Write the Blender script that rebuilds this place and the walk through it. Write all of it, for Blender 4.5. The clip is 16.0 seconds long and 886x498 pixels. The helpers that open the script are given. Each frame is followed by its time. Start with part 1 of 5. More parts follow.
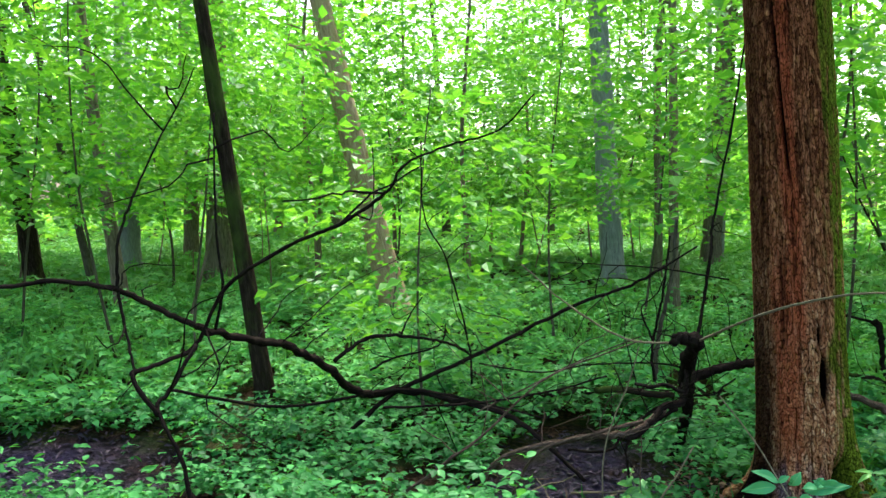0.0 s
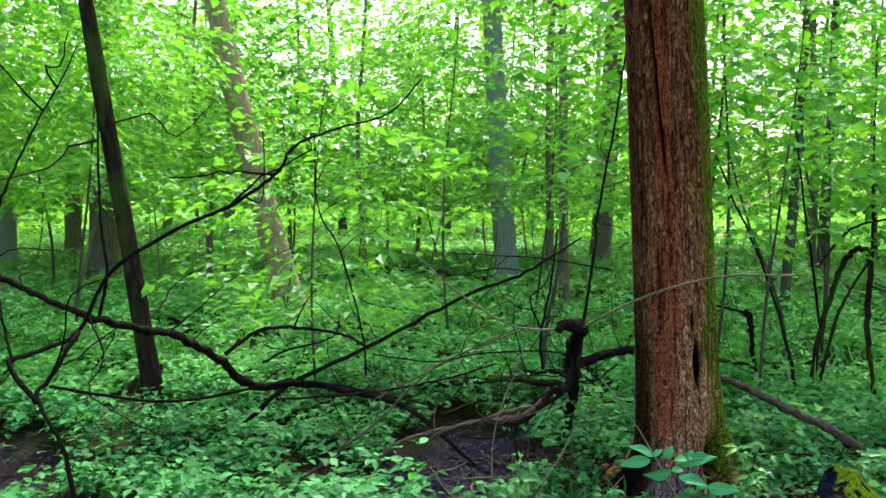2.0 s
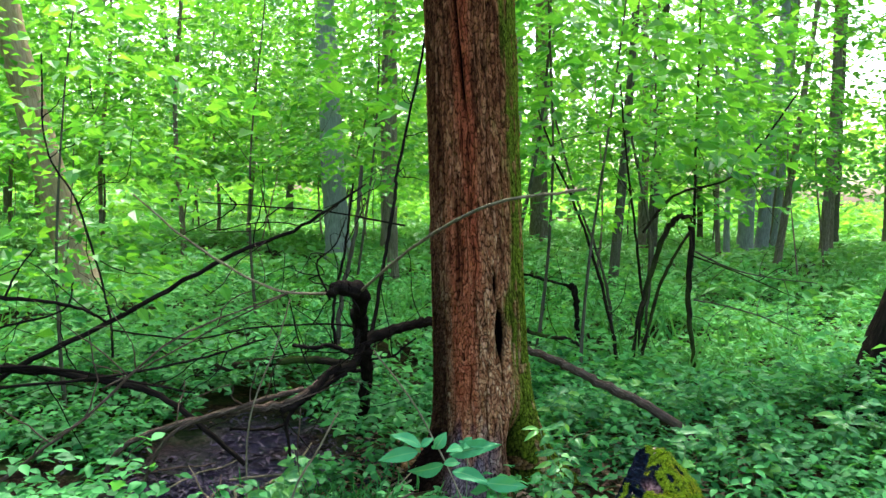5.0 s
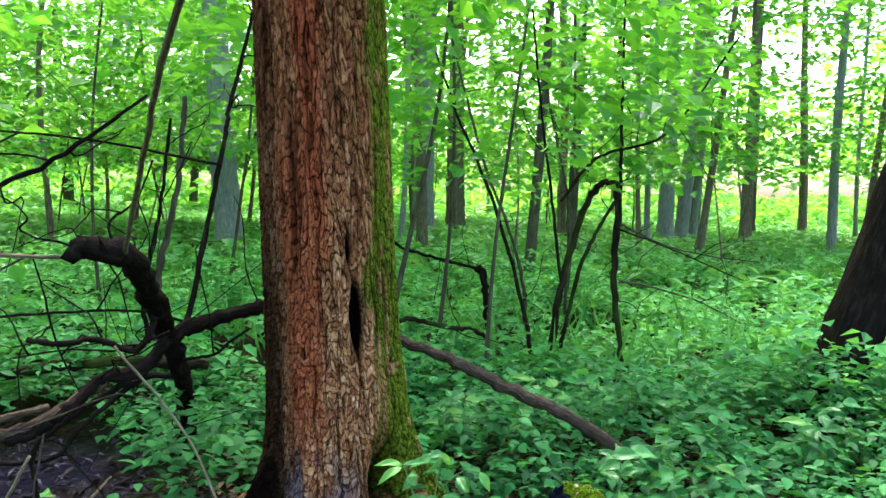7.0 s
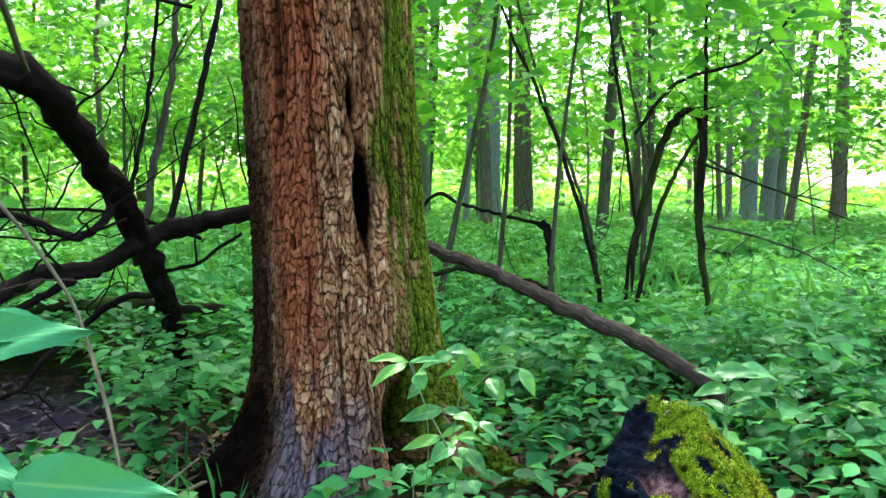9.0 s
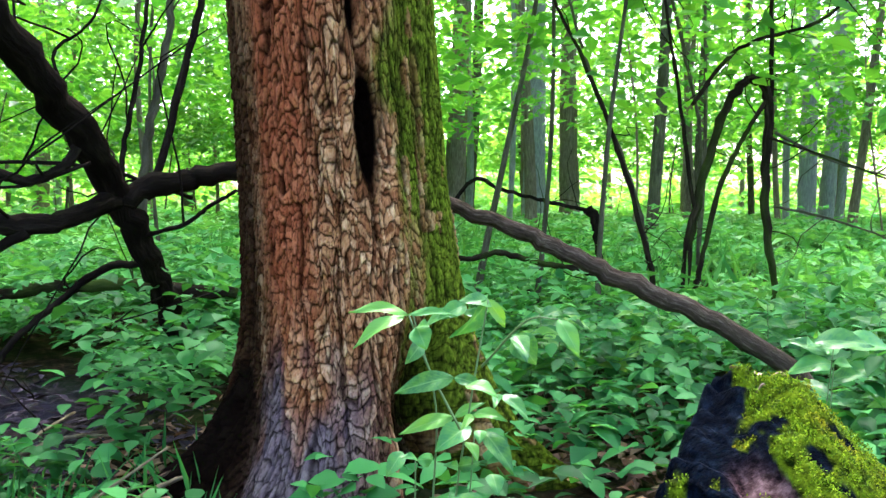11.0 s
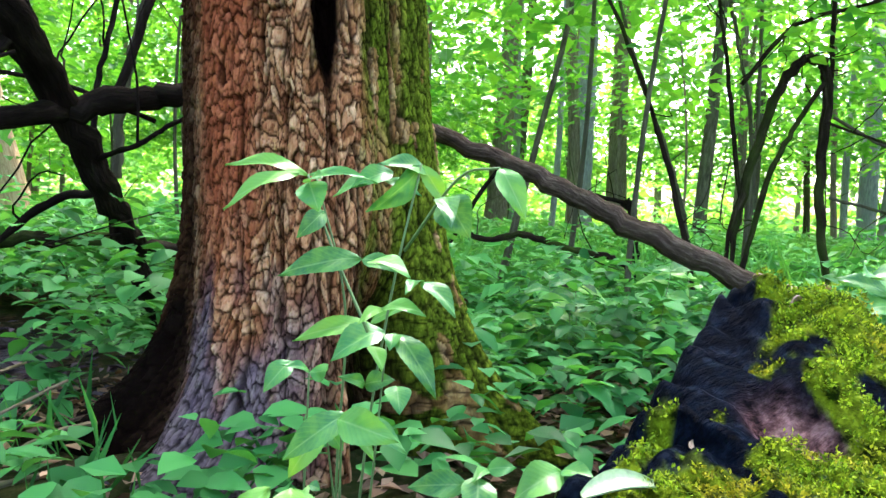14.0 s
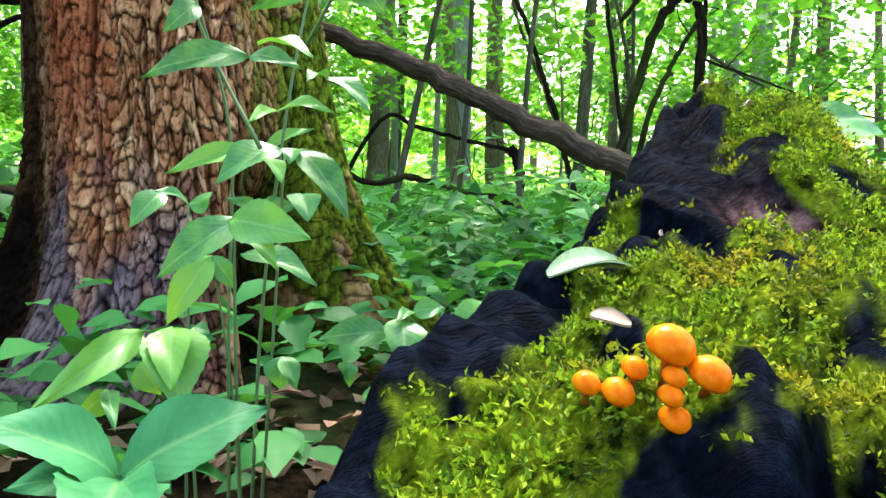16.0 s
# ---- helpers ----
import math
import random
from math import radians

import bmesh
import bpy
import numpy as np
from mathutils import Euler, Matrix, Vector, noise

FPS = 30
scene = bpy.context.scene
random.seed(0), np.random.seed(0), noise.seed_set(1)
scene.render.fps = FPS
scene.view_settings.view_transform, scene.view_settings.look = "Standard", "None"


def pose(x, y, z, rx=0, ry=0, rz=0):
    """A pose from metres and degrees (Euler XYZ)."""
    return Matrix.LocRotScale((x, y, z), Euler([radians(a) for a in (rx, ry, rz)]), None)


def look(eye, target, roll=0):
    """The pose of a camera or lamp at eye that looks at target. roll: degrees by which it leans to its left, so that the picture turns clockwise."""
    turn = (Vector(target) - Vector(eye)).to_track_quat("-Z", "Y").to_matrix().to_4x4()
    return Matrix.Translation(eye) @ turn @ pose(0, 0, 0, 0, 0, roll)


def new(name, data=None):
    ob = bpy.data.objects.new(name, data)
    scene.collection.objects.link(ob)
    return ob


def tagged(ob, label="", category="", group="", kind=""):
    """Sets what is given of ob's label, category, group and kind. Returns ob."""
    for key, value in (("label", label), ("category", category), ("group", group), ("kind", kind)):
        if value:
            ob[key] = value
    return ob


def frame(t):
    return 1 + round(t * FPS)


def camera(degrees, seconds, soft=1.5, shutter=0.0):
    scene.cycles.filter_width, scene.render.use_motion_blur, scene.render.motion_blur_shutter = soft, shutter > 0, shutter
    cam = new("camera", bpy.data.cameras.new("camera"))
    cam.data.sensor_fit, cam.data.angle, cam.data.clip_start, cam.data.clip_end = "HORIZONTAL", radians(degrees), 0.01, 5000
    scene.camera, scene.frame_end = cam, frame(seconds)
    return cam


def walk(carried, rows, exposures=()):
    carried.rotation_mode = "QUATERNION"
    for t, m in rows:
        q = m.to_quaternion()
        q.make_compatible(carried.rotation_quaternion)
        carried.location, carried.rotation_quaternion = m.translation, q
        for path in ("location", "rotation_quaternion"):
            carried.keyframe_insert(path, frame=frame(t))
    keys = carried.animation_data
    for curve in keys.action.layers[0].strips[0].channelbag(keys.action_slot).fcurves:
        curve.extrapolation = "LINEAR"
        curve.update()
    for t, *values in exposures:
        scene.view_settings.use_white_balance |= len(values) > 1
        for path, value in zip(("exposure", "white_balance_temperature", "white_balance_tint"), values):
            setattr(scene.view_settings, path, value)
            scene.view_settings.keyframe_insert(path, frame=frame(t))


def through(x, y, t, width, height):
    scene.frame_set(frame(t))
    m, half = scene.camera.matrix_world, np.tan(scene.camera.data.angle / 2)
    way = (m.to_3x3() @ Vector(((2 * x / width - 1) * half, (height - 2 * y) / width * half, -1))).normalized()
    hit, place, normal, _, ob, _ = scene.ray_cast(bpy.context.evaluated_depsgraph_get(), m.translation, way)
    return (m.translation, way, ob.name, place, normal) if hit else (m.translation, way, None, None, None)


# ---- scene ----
cam = camera(58.0, 16.0)
METRES, EYE, TILT, LEAN, TURN = 5.0, 1.9, -3.2, 0.0, 0.0
ROWS = [
    (0.0, 0.0, 0.0, 0.0, 0.0, 0.0, -0.0),
    (0.5, 0.0026, -0.0004, -0.01, -1.35, -0.03, 0.29),
    (1.0, 0.0096, -0.0126, -0.0249, -3.17, -0.1, 0.15),
    (1.5, 0.0061, -0.0153, -0.0151, -5.86, -0.09, -0.24),
    (2.0, 0.004, -0.0133, -0.0101, -7.36, -0.07, -0.05),
    (2.5, 0.0063, -0.0199, 0.0015, -8.01, -0.03, -0.14),
    (3.0, 0.0381, -0.0014, -0.0119, -8.95, -0.16, 0.36),
    (3.5, 0.0826, 0.04, -0.023, -11.85, -0.49, 0.42),
    (4.0, 0.1026, 0.0744, -0.0399, -13.41, -0.73, 0.16),
    (4.5, 0.1123, 0.1152, -0.0474, -14.25, -0.87, -0.04),
    (5.0, 0.1259, 0.1403, -0.0498, -17.82, -0.92, -0.37),
    (7.5, 0.3034, 0.4238, -0.1175, -23.42, -1.17, -0.24),
    (8.0, 0.3253, 0.4619, -0.1502, -21.79, -1.12, 0.19),
    (10.5, 0.3727, 0.5421, -0.1921, -15.69, -0.18, 0.25),
    (11.0, 0.3852, 0.576, -0.2082, -14.99, -0.11, 0.69),
    (11.5, 0.3972, 0.6141, -0.2298, -12.1, -0.31, 2.51),
    (12.0, 0.419, 0.6301, -0.25, -1.45, 0.57, 4.27),
    (12.5, 0.4265, 0.6367, -0.2603, 2.44, 0.86, 7.04),
    (13.0, 0.4318, 0.6313, -0.2584, 1.62, 0.66, 2.7),
    (13.5, 0.4349, 0.6199, -0.2455, -1.07, 0.55, -1.6),
    (14.0, 0.4321, 0.6331, -0.2474, -11.68, 0.94, -1.99),
    (14.5, 0.4297, 0.6517, -0.2572, -15.52, 0.32, -0.3),
    (15.0, 0.4332, 0.6563, -0.2663, -18.35, -0.09, 0.03),
    (15.5, 0.4313, 0.6615, -0.2752, -19.51, -0.46, 0.33),
    (16.0, 0.4333, 0.6632, -0.2797, -20.17, -0.69, 0.33),
]
walk(cam, [(t, pose(0, 0, EYE, TILT, LEAN, TURN) @ pose(METRES * x, METRES * y, METRES * z, 90 + pitch, roll, yaw)) for t, x, y, z, yaw, pitch, roll in ROWS], [(0.0, 2.8, 6150, 14), (5.0, 3.05, 6000, 16), (8.0, 3.35, 5950, 16), (11.0, 3.6, 5950, 21), (14.5, 3.7, 6150, 22), (16.0, 3.6, 6350, 19)])

# ---------------------------------------------------------------- light
world = bpy.data.worlds.new("overcast_sky")
scene.world = world
world.use_nodes = True
wn = world.node_tree
sky = wn.nodes.new("ShaderNodeTexSky")
sky.sky_type = "NISHITA"
sky.sun_disc = False
sky.sun_elevation, sky.sun_rotation = radians(58), radians(20)
sky.air_density, sky.dust_density, sky.ozone_density = 1.0, 5.0, 1.0
wn.nodes["Background"].inputs[1].default_value = 0.12
wn.links.new(sky.outputs[0], wn.nodes["Background"].inputs[0])
sun_data = bpy.data.lights.new("sun", "SUN")
sun_data.energy, sun_data.angle, sun_data.color = 2.1, radians(10), (1.0, 0.96, 0.86)
sun = new("sun", sun_data)
sun.matrix_world = look((0, 0, 30), (0 - 30 / math.tan(radians(58)) * math.sin(radians(20)), -30 / math.tan(radians(58)) * math.cos(radians(20)), 0))

rng = np.random.default_rng(7)


# ---------------------------------------------------------------- materials
def material(name):
    m = bpy.data.materials.new(name)
    m.use_nodes = True
    nt = m.node_tree
    return m, nt, nt.nodes["Principled BSDF"]


def ramp(nt, source, stops):
    r = nt.nodes.new("ShaderNodeValToRGB")
    while len(r.color_ramp.elements) < len(stops):
        r.color_ramp.elements.new(0.5)
    for e, (p, c) in zip(r.color_ramp.elements, stops):
        e.position, e.color = p, (*c, 1)
    nt.links.new(source, r.inputs[0])
    return r.outputs[0]


def coords(nt, scale=(1, 1, 1), kind="Object"):
    tc = nt.nodes.new("ShaderNodeTexCoord")
    mp = nt.nodes.new("ShaderNodeMapping")
    mp.inputs["Scale"].default_value = scale
    nt.links.new(tc.outputs[kind], mp.inputs["Vector"])
    return mp.outputs[0]


def noise_tex(nt, vec, scale, detail=5.0, rough=0.6):
    n = nt.nodes.new("ShaderNodeTexNoise")
    n.inputs["Scale"].default_value, n.inputs["Detail"].default_value, n.inputs["Roughness"].default_value = scale, detail, rough
    nt.links.new(vec, n.inputs["Vector"])
    return n.outputs["Fac"]


def mix(nt, fac, a, b, blend="MIX"):
    n = nt.nodes.new("ShaderNodeMix")
    n.data_type, n.blend_type = "RGBA", blend
    for i, v in ((0, fac), (6, a), (7, b)):
        if isinstance(v, (int, float)):
            n.inputs[i].default_value = v
        elif isinstance(v, tuple):
            n.inputs[i].default_value = (*v, 1)
        else:
            nt.links.new(v, n.inputs[i])
    return n.outputs[2]


def bump(nt, b, source, strength=0.5, distance=0.01):
    n = nt.nodes.new("ShaderNodeBump")
    n.inputs["Strength"].default_value, n.inputs["Distance"].default_value = strength, distance
    nt.links.new(source, n.inputs["Height"])
    nt.links.new(n.outputs[0], b.inputs["Normal"])


def attribute(nt, name):
    a = nt.nodes.new("ShaderNodeAttribute")
    a.attribute_name = name
    return a.outputs["Fac"]


def leaf_material(name, dark, mid, light, through=0.5, rough=0.45, spec=0.3, per_object=False):
    """Thin leaf blade: a glossy face with light coming through."""
    m, nt, b = material(name)
    if per_object:
        o = nt.nodes.new("ShaderNodeObjectInfo")
        rand = o.outputs["Random"]
    else:
        g = nt.nodes.new("ShaderNodeNewGeometry")
        rand = g.outputs["Random Per Island"]
    col = ramp(nt, rand, ((0.0, dark), (0.5, mid), (1.0, light)))
    n = noise_tex(nt, coords(nt), 0.8 if not per_object else 60, 3)
    col = mix(nt, ramp(nt, n, ((0.3, (0, 0, 0)), (0.7, (0.55, 0.55, 0.55)))), col, light)
    if per_object:
        # veins: a pale midrib and slanting side veins from the blade's own coordinates
        rib = ramp(nt, attribute(nt, "across"), ((0.0, (1, 1, 1)), (0.10, (0, 0, 0))))
        vein = nt.nodes.new("ShaderNodeMath")
        vein.operation = "SINE"
        wave = nt.nodes.new("ShaderNodeMath")
        wave.operation, wave.inputs[1].default_value = "MULTIPLY", 62.0
        slant = nt.nodes.new("ShaderNodeMath")
        slant.operation, slant.inputs[1].default_value = "MULTIPLY_ADD", -0.28
        nt.links.new(attribute(nt, "across"), slant.inputs[0])
        nt.links.new(attribute(nt, "along"), slant.inputs[2])
        nt.links.new(slant.outputs[0], wave.inputs[0])
        nt.links.new(wave.outputs[0], vein.inputs[0])
        side_vein = ramp(nt, vein.outputs[0], ((0.6, (0, 0, 0)), (1.0, (0.16, 0.16, 0.16))))
        col = mix(nt, side_vein, col, light)
        col = mix(nt, mix(nt, 1.0, rib, (0.5, 0.5, 0.5), "MULTIPLY"), col, (0.22, 0.42, 0.14))
        bump(nt, b, vein.outputs[0], 0.12, 0.0005)
    nt.links.new(col, b.inputs["Base Color"])
    b.inputs["Roughness"].default_value = rough
    b.inputs["Specular IOR Level"].default_value = spec
    t = nt.nodes.new("ShaderNodeBsdfTranslucent")
    warm = mix(nt, 1.0, col, (1.38, 1.12, 0.42), "MULTIPLY")
    nt.links.new(warm, t.inputs[0])
    s = nt.nodes.new("ShaderNodeMixShader")
    s.inputs[0].default_value = through
    nt.links.new(b.outputs[0], s.inputs[1])
    nt.links.new(t.outputs[0], s.inputs[2])
    nt.links.new(s.outputs[0], nt.nodes["Material Output"].inputs[0])
    return m


def bark_material(name, dark, mid, light, scale=1.0, moss=0.0, bump_amount=0.8):
    m, nt, b = material(name)
    grain = nt.nodes.new("ShaderNodeAttribute")
    grain.attribute_name = "grain"
    mp = nt.nodes.new("ShaderNodeMapping")
    mp.inputs["Scale"].default_value = (9 * scale, 9 * scale, 1.6 * scale)
    nt.links.new(grain.outputs["Vector"], mp.inputs["Vector"])
    fine = noise_tex(nt, mp.outputs[0], 4.0, 8, 0.7)
    broad = noise_tex(nt, grain.outputs["Vector"], 1.3, 3)
    col = ramp(nt, fine, ((0.32, dark), (0.52, mid), (0.72, light)))
    col = mix(nt, ramp(nt, broad, ((0.4, (0, 0, 0)), (0.7, (0.6, 0.6, 0.6)))), col, mid)
    if moss:
        patch = noise_tex(nt, coords(nt, (1, 1, 0.5)), 2.2, 6)
        col = mix(nt, ramp(nt, patch, ((0.5, (0, 0, 0)), (0.62, (moss, moss, moss)))), col, (0.06, 0.11, 0.015))
    nt.links.new(col, b.inputs["Base Color"])
    b.inputs["Roughness"].default_value = 0.85
    b.inputs["Specular IOR Level"].default_value = 0.004
    bump(nt, b, fine, bump_amount, 0.02)
    return m


M_CANOPY = leaf_material("canopy_leaf", (0.022, 0.15, 0.022), (0.060, 0.28, 0.035), (0.15, 0.42, 0.045), 0.54)
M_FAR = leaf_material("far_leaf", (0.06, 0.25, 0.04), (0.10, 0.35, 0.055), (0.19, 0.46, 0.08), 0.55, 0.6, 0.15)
# darkest leaves stand in for shaded gaps in the near herbs
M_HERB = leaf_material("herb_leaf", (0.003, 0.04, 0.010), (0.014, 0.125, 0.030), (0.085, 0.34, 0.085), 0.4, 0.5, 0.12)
# paler greens beyond the near herbs: open light and mist put into the colour
M_GRASS_LIT = leaf_material("sedge_leaf_lit", (0.045, 0.21, 0.045), (0.085, 0.31, 0.07), (0.15, 0.40, 0.10), 0.4, 0.5, 0.2)
M_HERB_LIT = leaf_material("herb_leaf_lit", (0.012, 0.11, 0.026), (0.055, 0.29, 0.07), (0.155, 0.45, 0.12), 0.4, 0.5, 0.15)
M_LEAF = leaf_material("shrub_leaf", (0.014, 0.11, 0.034), (0.04, 0.22, 0.065), (0.15, 0.37, 0.05), 0.3, 0.4, 0.35, True)
M_TEAL = leaf_material("blue_green_leaf", (0.028, 0.17, 0.055), (0.042, 0.225, 0.078), (0.065, 0.29, 0.10), 0.18, 0.5, 0.16, True)
M_STEM, _nt, _b = material("green_stem")
_b.inputs["Base Color"].default_value, _b.inputs["Roughness"].default_value = (0.10, 0.17, 0.05, 1), 0.6
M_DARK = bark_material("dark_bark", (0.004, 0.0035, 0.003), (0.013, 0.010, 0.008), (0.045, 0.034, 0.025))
M_BROWN = bark_material("brown_bark", (0.025, 0.018, 0.012), (0.08, 0.058, 0.04), (0.16, 0.12, 0.085))
M_SAPLING = bark_material("sapling_bark", (0.022, 0.021, 0.014), (0.075, 0.070, 0.046), (0.15, 0.14, 0.095))
M_TRUNK = bark_material("forest_bark", (0.05, 0.040, 0.026), (0.15, 0.125, 0.085), (0.27, 0.235, 0.165))
M_GREY = bark_material("grey_bark", (0.10, 0.11, 0.10), (0.22, 0.235, 0.215), (0.36, 0.37, 0.34))
M_PALE = bark_material("pale_dead_wood", (0.16, 0.09, 0.05), (0.36, 0.25, 0.16), (0.52, 0.40, 0.27))
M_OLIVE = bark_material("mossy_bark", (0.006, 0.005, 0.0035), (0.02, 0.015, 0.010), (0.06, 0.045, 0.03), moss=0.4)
M_LOG = bark_material("dead_log_bark", (0.012, 0.009, 0.007), (0.075, 0.052, 0.037), (0.24, 0.185, 0.14), 3.0)
M_STICK = bark_material("weathered_stick", (0.07, 0.06, 0.04), (0.17, 0.145, 0.09), (0.3, 0.26, 0.17), 3.0)


# ---------------------------------------------------------------- mesh helpers
def mesh_object(name, verts, faces, mat, smooth=True, parent=None):
    """One mesh object out of arrays of corners and faces of one size."""
    verts, faces = np.asarray(verts, float), np.asarray(faces, int)
    me = bpy.data.meshes.new(name)
    n, k = faces.shape
    me.vertices.add(len(verts))
    me.vertices.foreach_set("co", verts.ravel())
    me.loops.add(n * k)
    me.loops.foreach_set("vertex_index", faces.ravel())
    me.polygons.add(n)
    me.polygons.foreach_set("loop_start", np.arange(0, n * k, k))
    me.polygons.foreach_set("use_smooth", np.full(n, smooth))
    me.update(calc_edges=True)
    me.validate()
    me.materials.append(mat)
    ob = new(name, me)
    ob.parent = parent
    return ob


def empty(name, place=(0, 0, 0)):
    ob = new(name)
    ob.location = place
    ob.empty_display_size = 0.1
    return ob


def unit(a):
    return a / np.maximum(np.linalg.norm(a, axis=-1, keepdims=True), 1e-9)


def smooth_line(points, steps=5):
    """A Catmull-Rom line through a few points."""
    p = np.asarray(points, float)
    p = np.vstack([2 * p[0] - p[1], p, 2 * p[-1] - p[-2]])
    out = []
    for i in range(1, len(p) - 2):
        for s in np.arange(steps) / steps:
            a, b, c, d = p[i - 1], p[i], p[i + 1], p[i + 2]
            out.append(0.5 * (2 * b + (c - a) * s + (2 * a - 5 * b + 4 * c - d) * s * s + (3 * b - a - 3 * c + d) * s ** 3))
    out.append(p[-2])
    return np.array(out)


def tube_arrays(line, radii, sides=8, rough=0.12, seed=0):
    """A knobbly closed tube along a line."""
    r = np.random.default_rng(seed)
    line = np.asarray(line, float)
    n = len(line)
    radii = np.interp(np.linspace(0, 1, n), np.linspace(0, 1, len(radii)), radii)
    t = unit(np.gradient(line, axis=0))
    ref = np.array([0.31, 0.95, 0.05]) if abs(t[:, 2]).mean() > 0.6 else np.array([0.03, 0.05, 1.0])
    u = unit(np.cross(t, ref))
    v = np.cross(t, u)
    a = np.linspace(0, 2 * np.pi, sides, endpoint=False)
    knob = 1 + rough * r.normal(size=(n, 1)) * 0.6 + rough * r.normal(size=(n, sides)) * 0.6
    ring = line[:, None] + (u[:, None] * np.cos(a)[None, :, None] + v[:, None] * np.sin(a)[None, :, None]) * (radii[:, None] * knob)[..., None]
    verts = np.vstack([ring.reshape(-1, 3), line[:1], line[-1:]])
    i, j = np.meshgrid(np.arange(n - 1), np.arange(sides), indexing="ij")
    a0, a1 = i * sides + j, i * sides + (j + 1) % sides
    f = np.stack([a0, a1, a1 + sides, a0 + sides], -1).reshape(-1, 4)
    j = np.arange(sides)
    c0, c1, last = n * sides, n * sides + 1, (n - 1) * sides
    tri = np.vstack([np.stack([np.full(sides, c0), (j + 1) % sides, j], -1), np.stack([np.full(sides, c1), last + j, last + (j + 1) % sides], -1)])
    f3 = np.vstack([f[:, [0, 1, 2]], f[:, [0, 2, 3]], tri])
    # grain runs along the wood: two coordinates across it, one along it
    run = np.concatenate([[0], np.cumsum(np.linalg.norm(np.diff(line, axis=0), axis=1))])
    g = np.stack([radii[:, None] * np.cos(a)[None], radii[:, None] * np.sin(a)[None], np.repeat(run[:, None], sides, 1)], -1).reshape(-1, 3)
    g = np.vstack([g, [[0, 0, run[0]], [0, 0, run[-1]]]]) + seed * 1.7
    return verts, f3, g


def tube_object(name, arrays, mat, parent=None):
    v, f, g = arrays
    ob = mesh_object(name, v, f, mat, True, parent)
    at = ob.data.attributes.new("grain", "FLOAT_VECTOR", "POINT")
    at.data.foreach_set("vector", g.ravel().astype(np.float32))
    return ob


def tube(name, points, radii, mat, parent=None, sides=8, steps=5, rough=0.12, wander=0.0, seed=0):
    line = smooth_line(points, steps)
    if wander:
        r = np.random.default_rng(seed + 91)
        w = r.normal(size=line.shape) * wander
        w[0] = w[-1] = 0
        line = line + w
    return tube_object(name, tube_arrays(line, radii, sides, rough, seed), mat, parent)


def leaf_arrays(base, way, up, length, width, fine=False):
    """Leaves folded along the midrib: 2 triangles each, or 8 with a pointed, drooping blade."""
    way = unit(way)
    side = unit(np.cross(way, up))
    nrm = np.cross(side, way)
    L, W = length[:, None], width[:, None]
    n = len(base)
    if not fine:
        v = np.stack([base, base + way * L * 0.45 + side * W * 0.5 + nrm * W * 0.14, base + way * L - nrm * L * 0.12,
                      base + way * L * 0.45 - side * W * 0.5 + nrm * W * 0.14], 1)
        f = np.array([[0, 1, 2], [0, 2, 3]])
    else:
        def at(s, w, h):
            return base + way * L * s + side * W * w + nrm * (L * h + W * 0.18 * abs(w))
        v = np.stack([at(0, 0, 0), at(0.22, 0.38, 0.02), at(0.5, 0.5, 0.0), at(0.8, 0.26, -0.07), at(1, 0, -0.16),
                      at(0.8, -0.26, -0.07), at(0.5, -0.5, 0.0), at(0.22, -0.38, 0.02), at(0.5, 0, 0.0)], 1)
        f = np.array([[0, 1, 8], [1, 2, 8], [2, 3, 8], [3, 4, 8], [4, 5, 8], [5, 6, 8], [6, 7, 8], [7, 0, 8]])
    k = v.shape[1]
    return v.reshape(-1, 3), (f[None] + (np.arange(n) * k)[:, None, None]).reshape(-1, 3)


def sprays(centres, heading, reach, leaf, count, r, droop=0.15):
    """Flat layered sprays of leaves on both sides of a twig, as broadleaf understory bears them."""
    n = len(centres)
    s = (np.arange(count) + 0.5) / count
    way = np.stack([np.cos(heading), np.sin(heading), r.normal(-droop, 0.12, n)], -1)
    side = np.stack([-np.sin(heading), np.cos(heading), np.zeros(n)], -1)
    sign = np.where(np.arange(count) % 2, 1.0, -1.0)
    spread = np.sin(np.pi * (0.15 + 0.8 * s)) * 0.35
    off = sign * spread * r.uniform(0.3, 1.0, (n, count))
    base = centres[:, None] + way[:, None] * (s * 1.0)[None, :, None] * reach[:, None, None] + side[:, None] * (off * reach[:, None])[..., None]
    base[..., 2] += r.normal(0, 0.04, (n, count)) * (reach[:, None] / 0.7)
    d = way[:, None] * 0.8 + side[:, None] * (sign * 0.8)[None, :, None] + r.normal(0, 0.35, (n, count, 3))
    up = np.array([0, 0, 1.0]) + r.normal(0, 0.38, (n, count, 3))
    L = leaf * r.uniform(0.6, 1.25, (n, count))
    return base.reshape(-1, 3), d.reshape(-1, 3), up.reshape(-1, 3), L.ravel(), (L * r.uniform(0.55, 0.8, (n, count))).ravel()


def step(a, b, x):
    t = np.clip((x - a) / (b - a), 0, 1)
    return t * t * (3 - 2 * t)


def noise_mask(u, w):
    """Smooth random field in 0..1 on two coordinates."""
    g = np.random.default_rng(5).uniform(0, 1, (256, 256))
    iu, iw = np.floor(u).astype(int), np.floor(w).astype(int)
    fu, fw = u - iu, w - iw
    fu, fw = fu * fu * (3 - 2 * fu), fw * fw * (3 - 2 * fw)
    p = lambda a, b: g[a % 256, b % 256]
    return (p(iu, iw) * (1 - fu) + p(iu + 1, iw) * fu) * (1 - fw) + (p(iu, iw + 1) * (1 - fu) + p(iu + 1, iw + 1) * fu) * fw


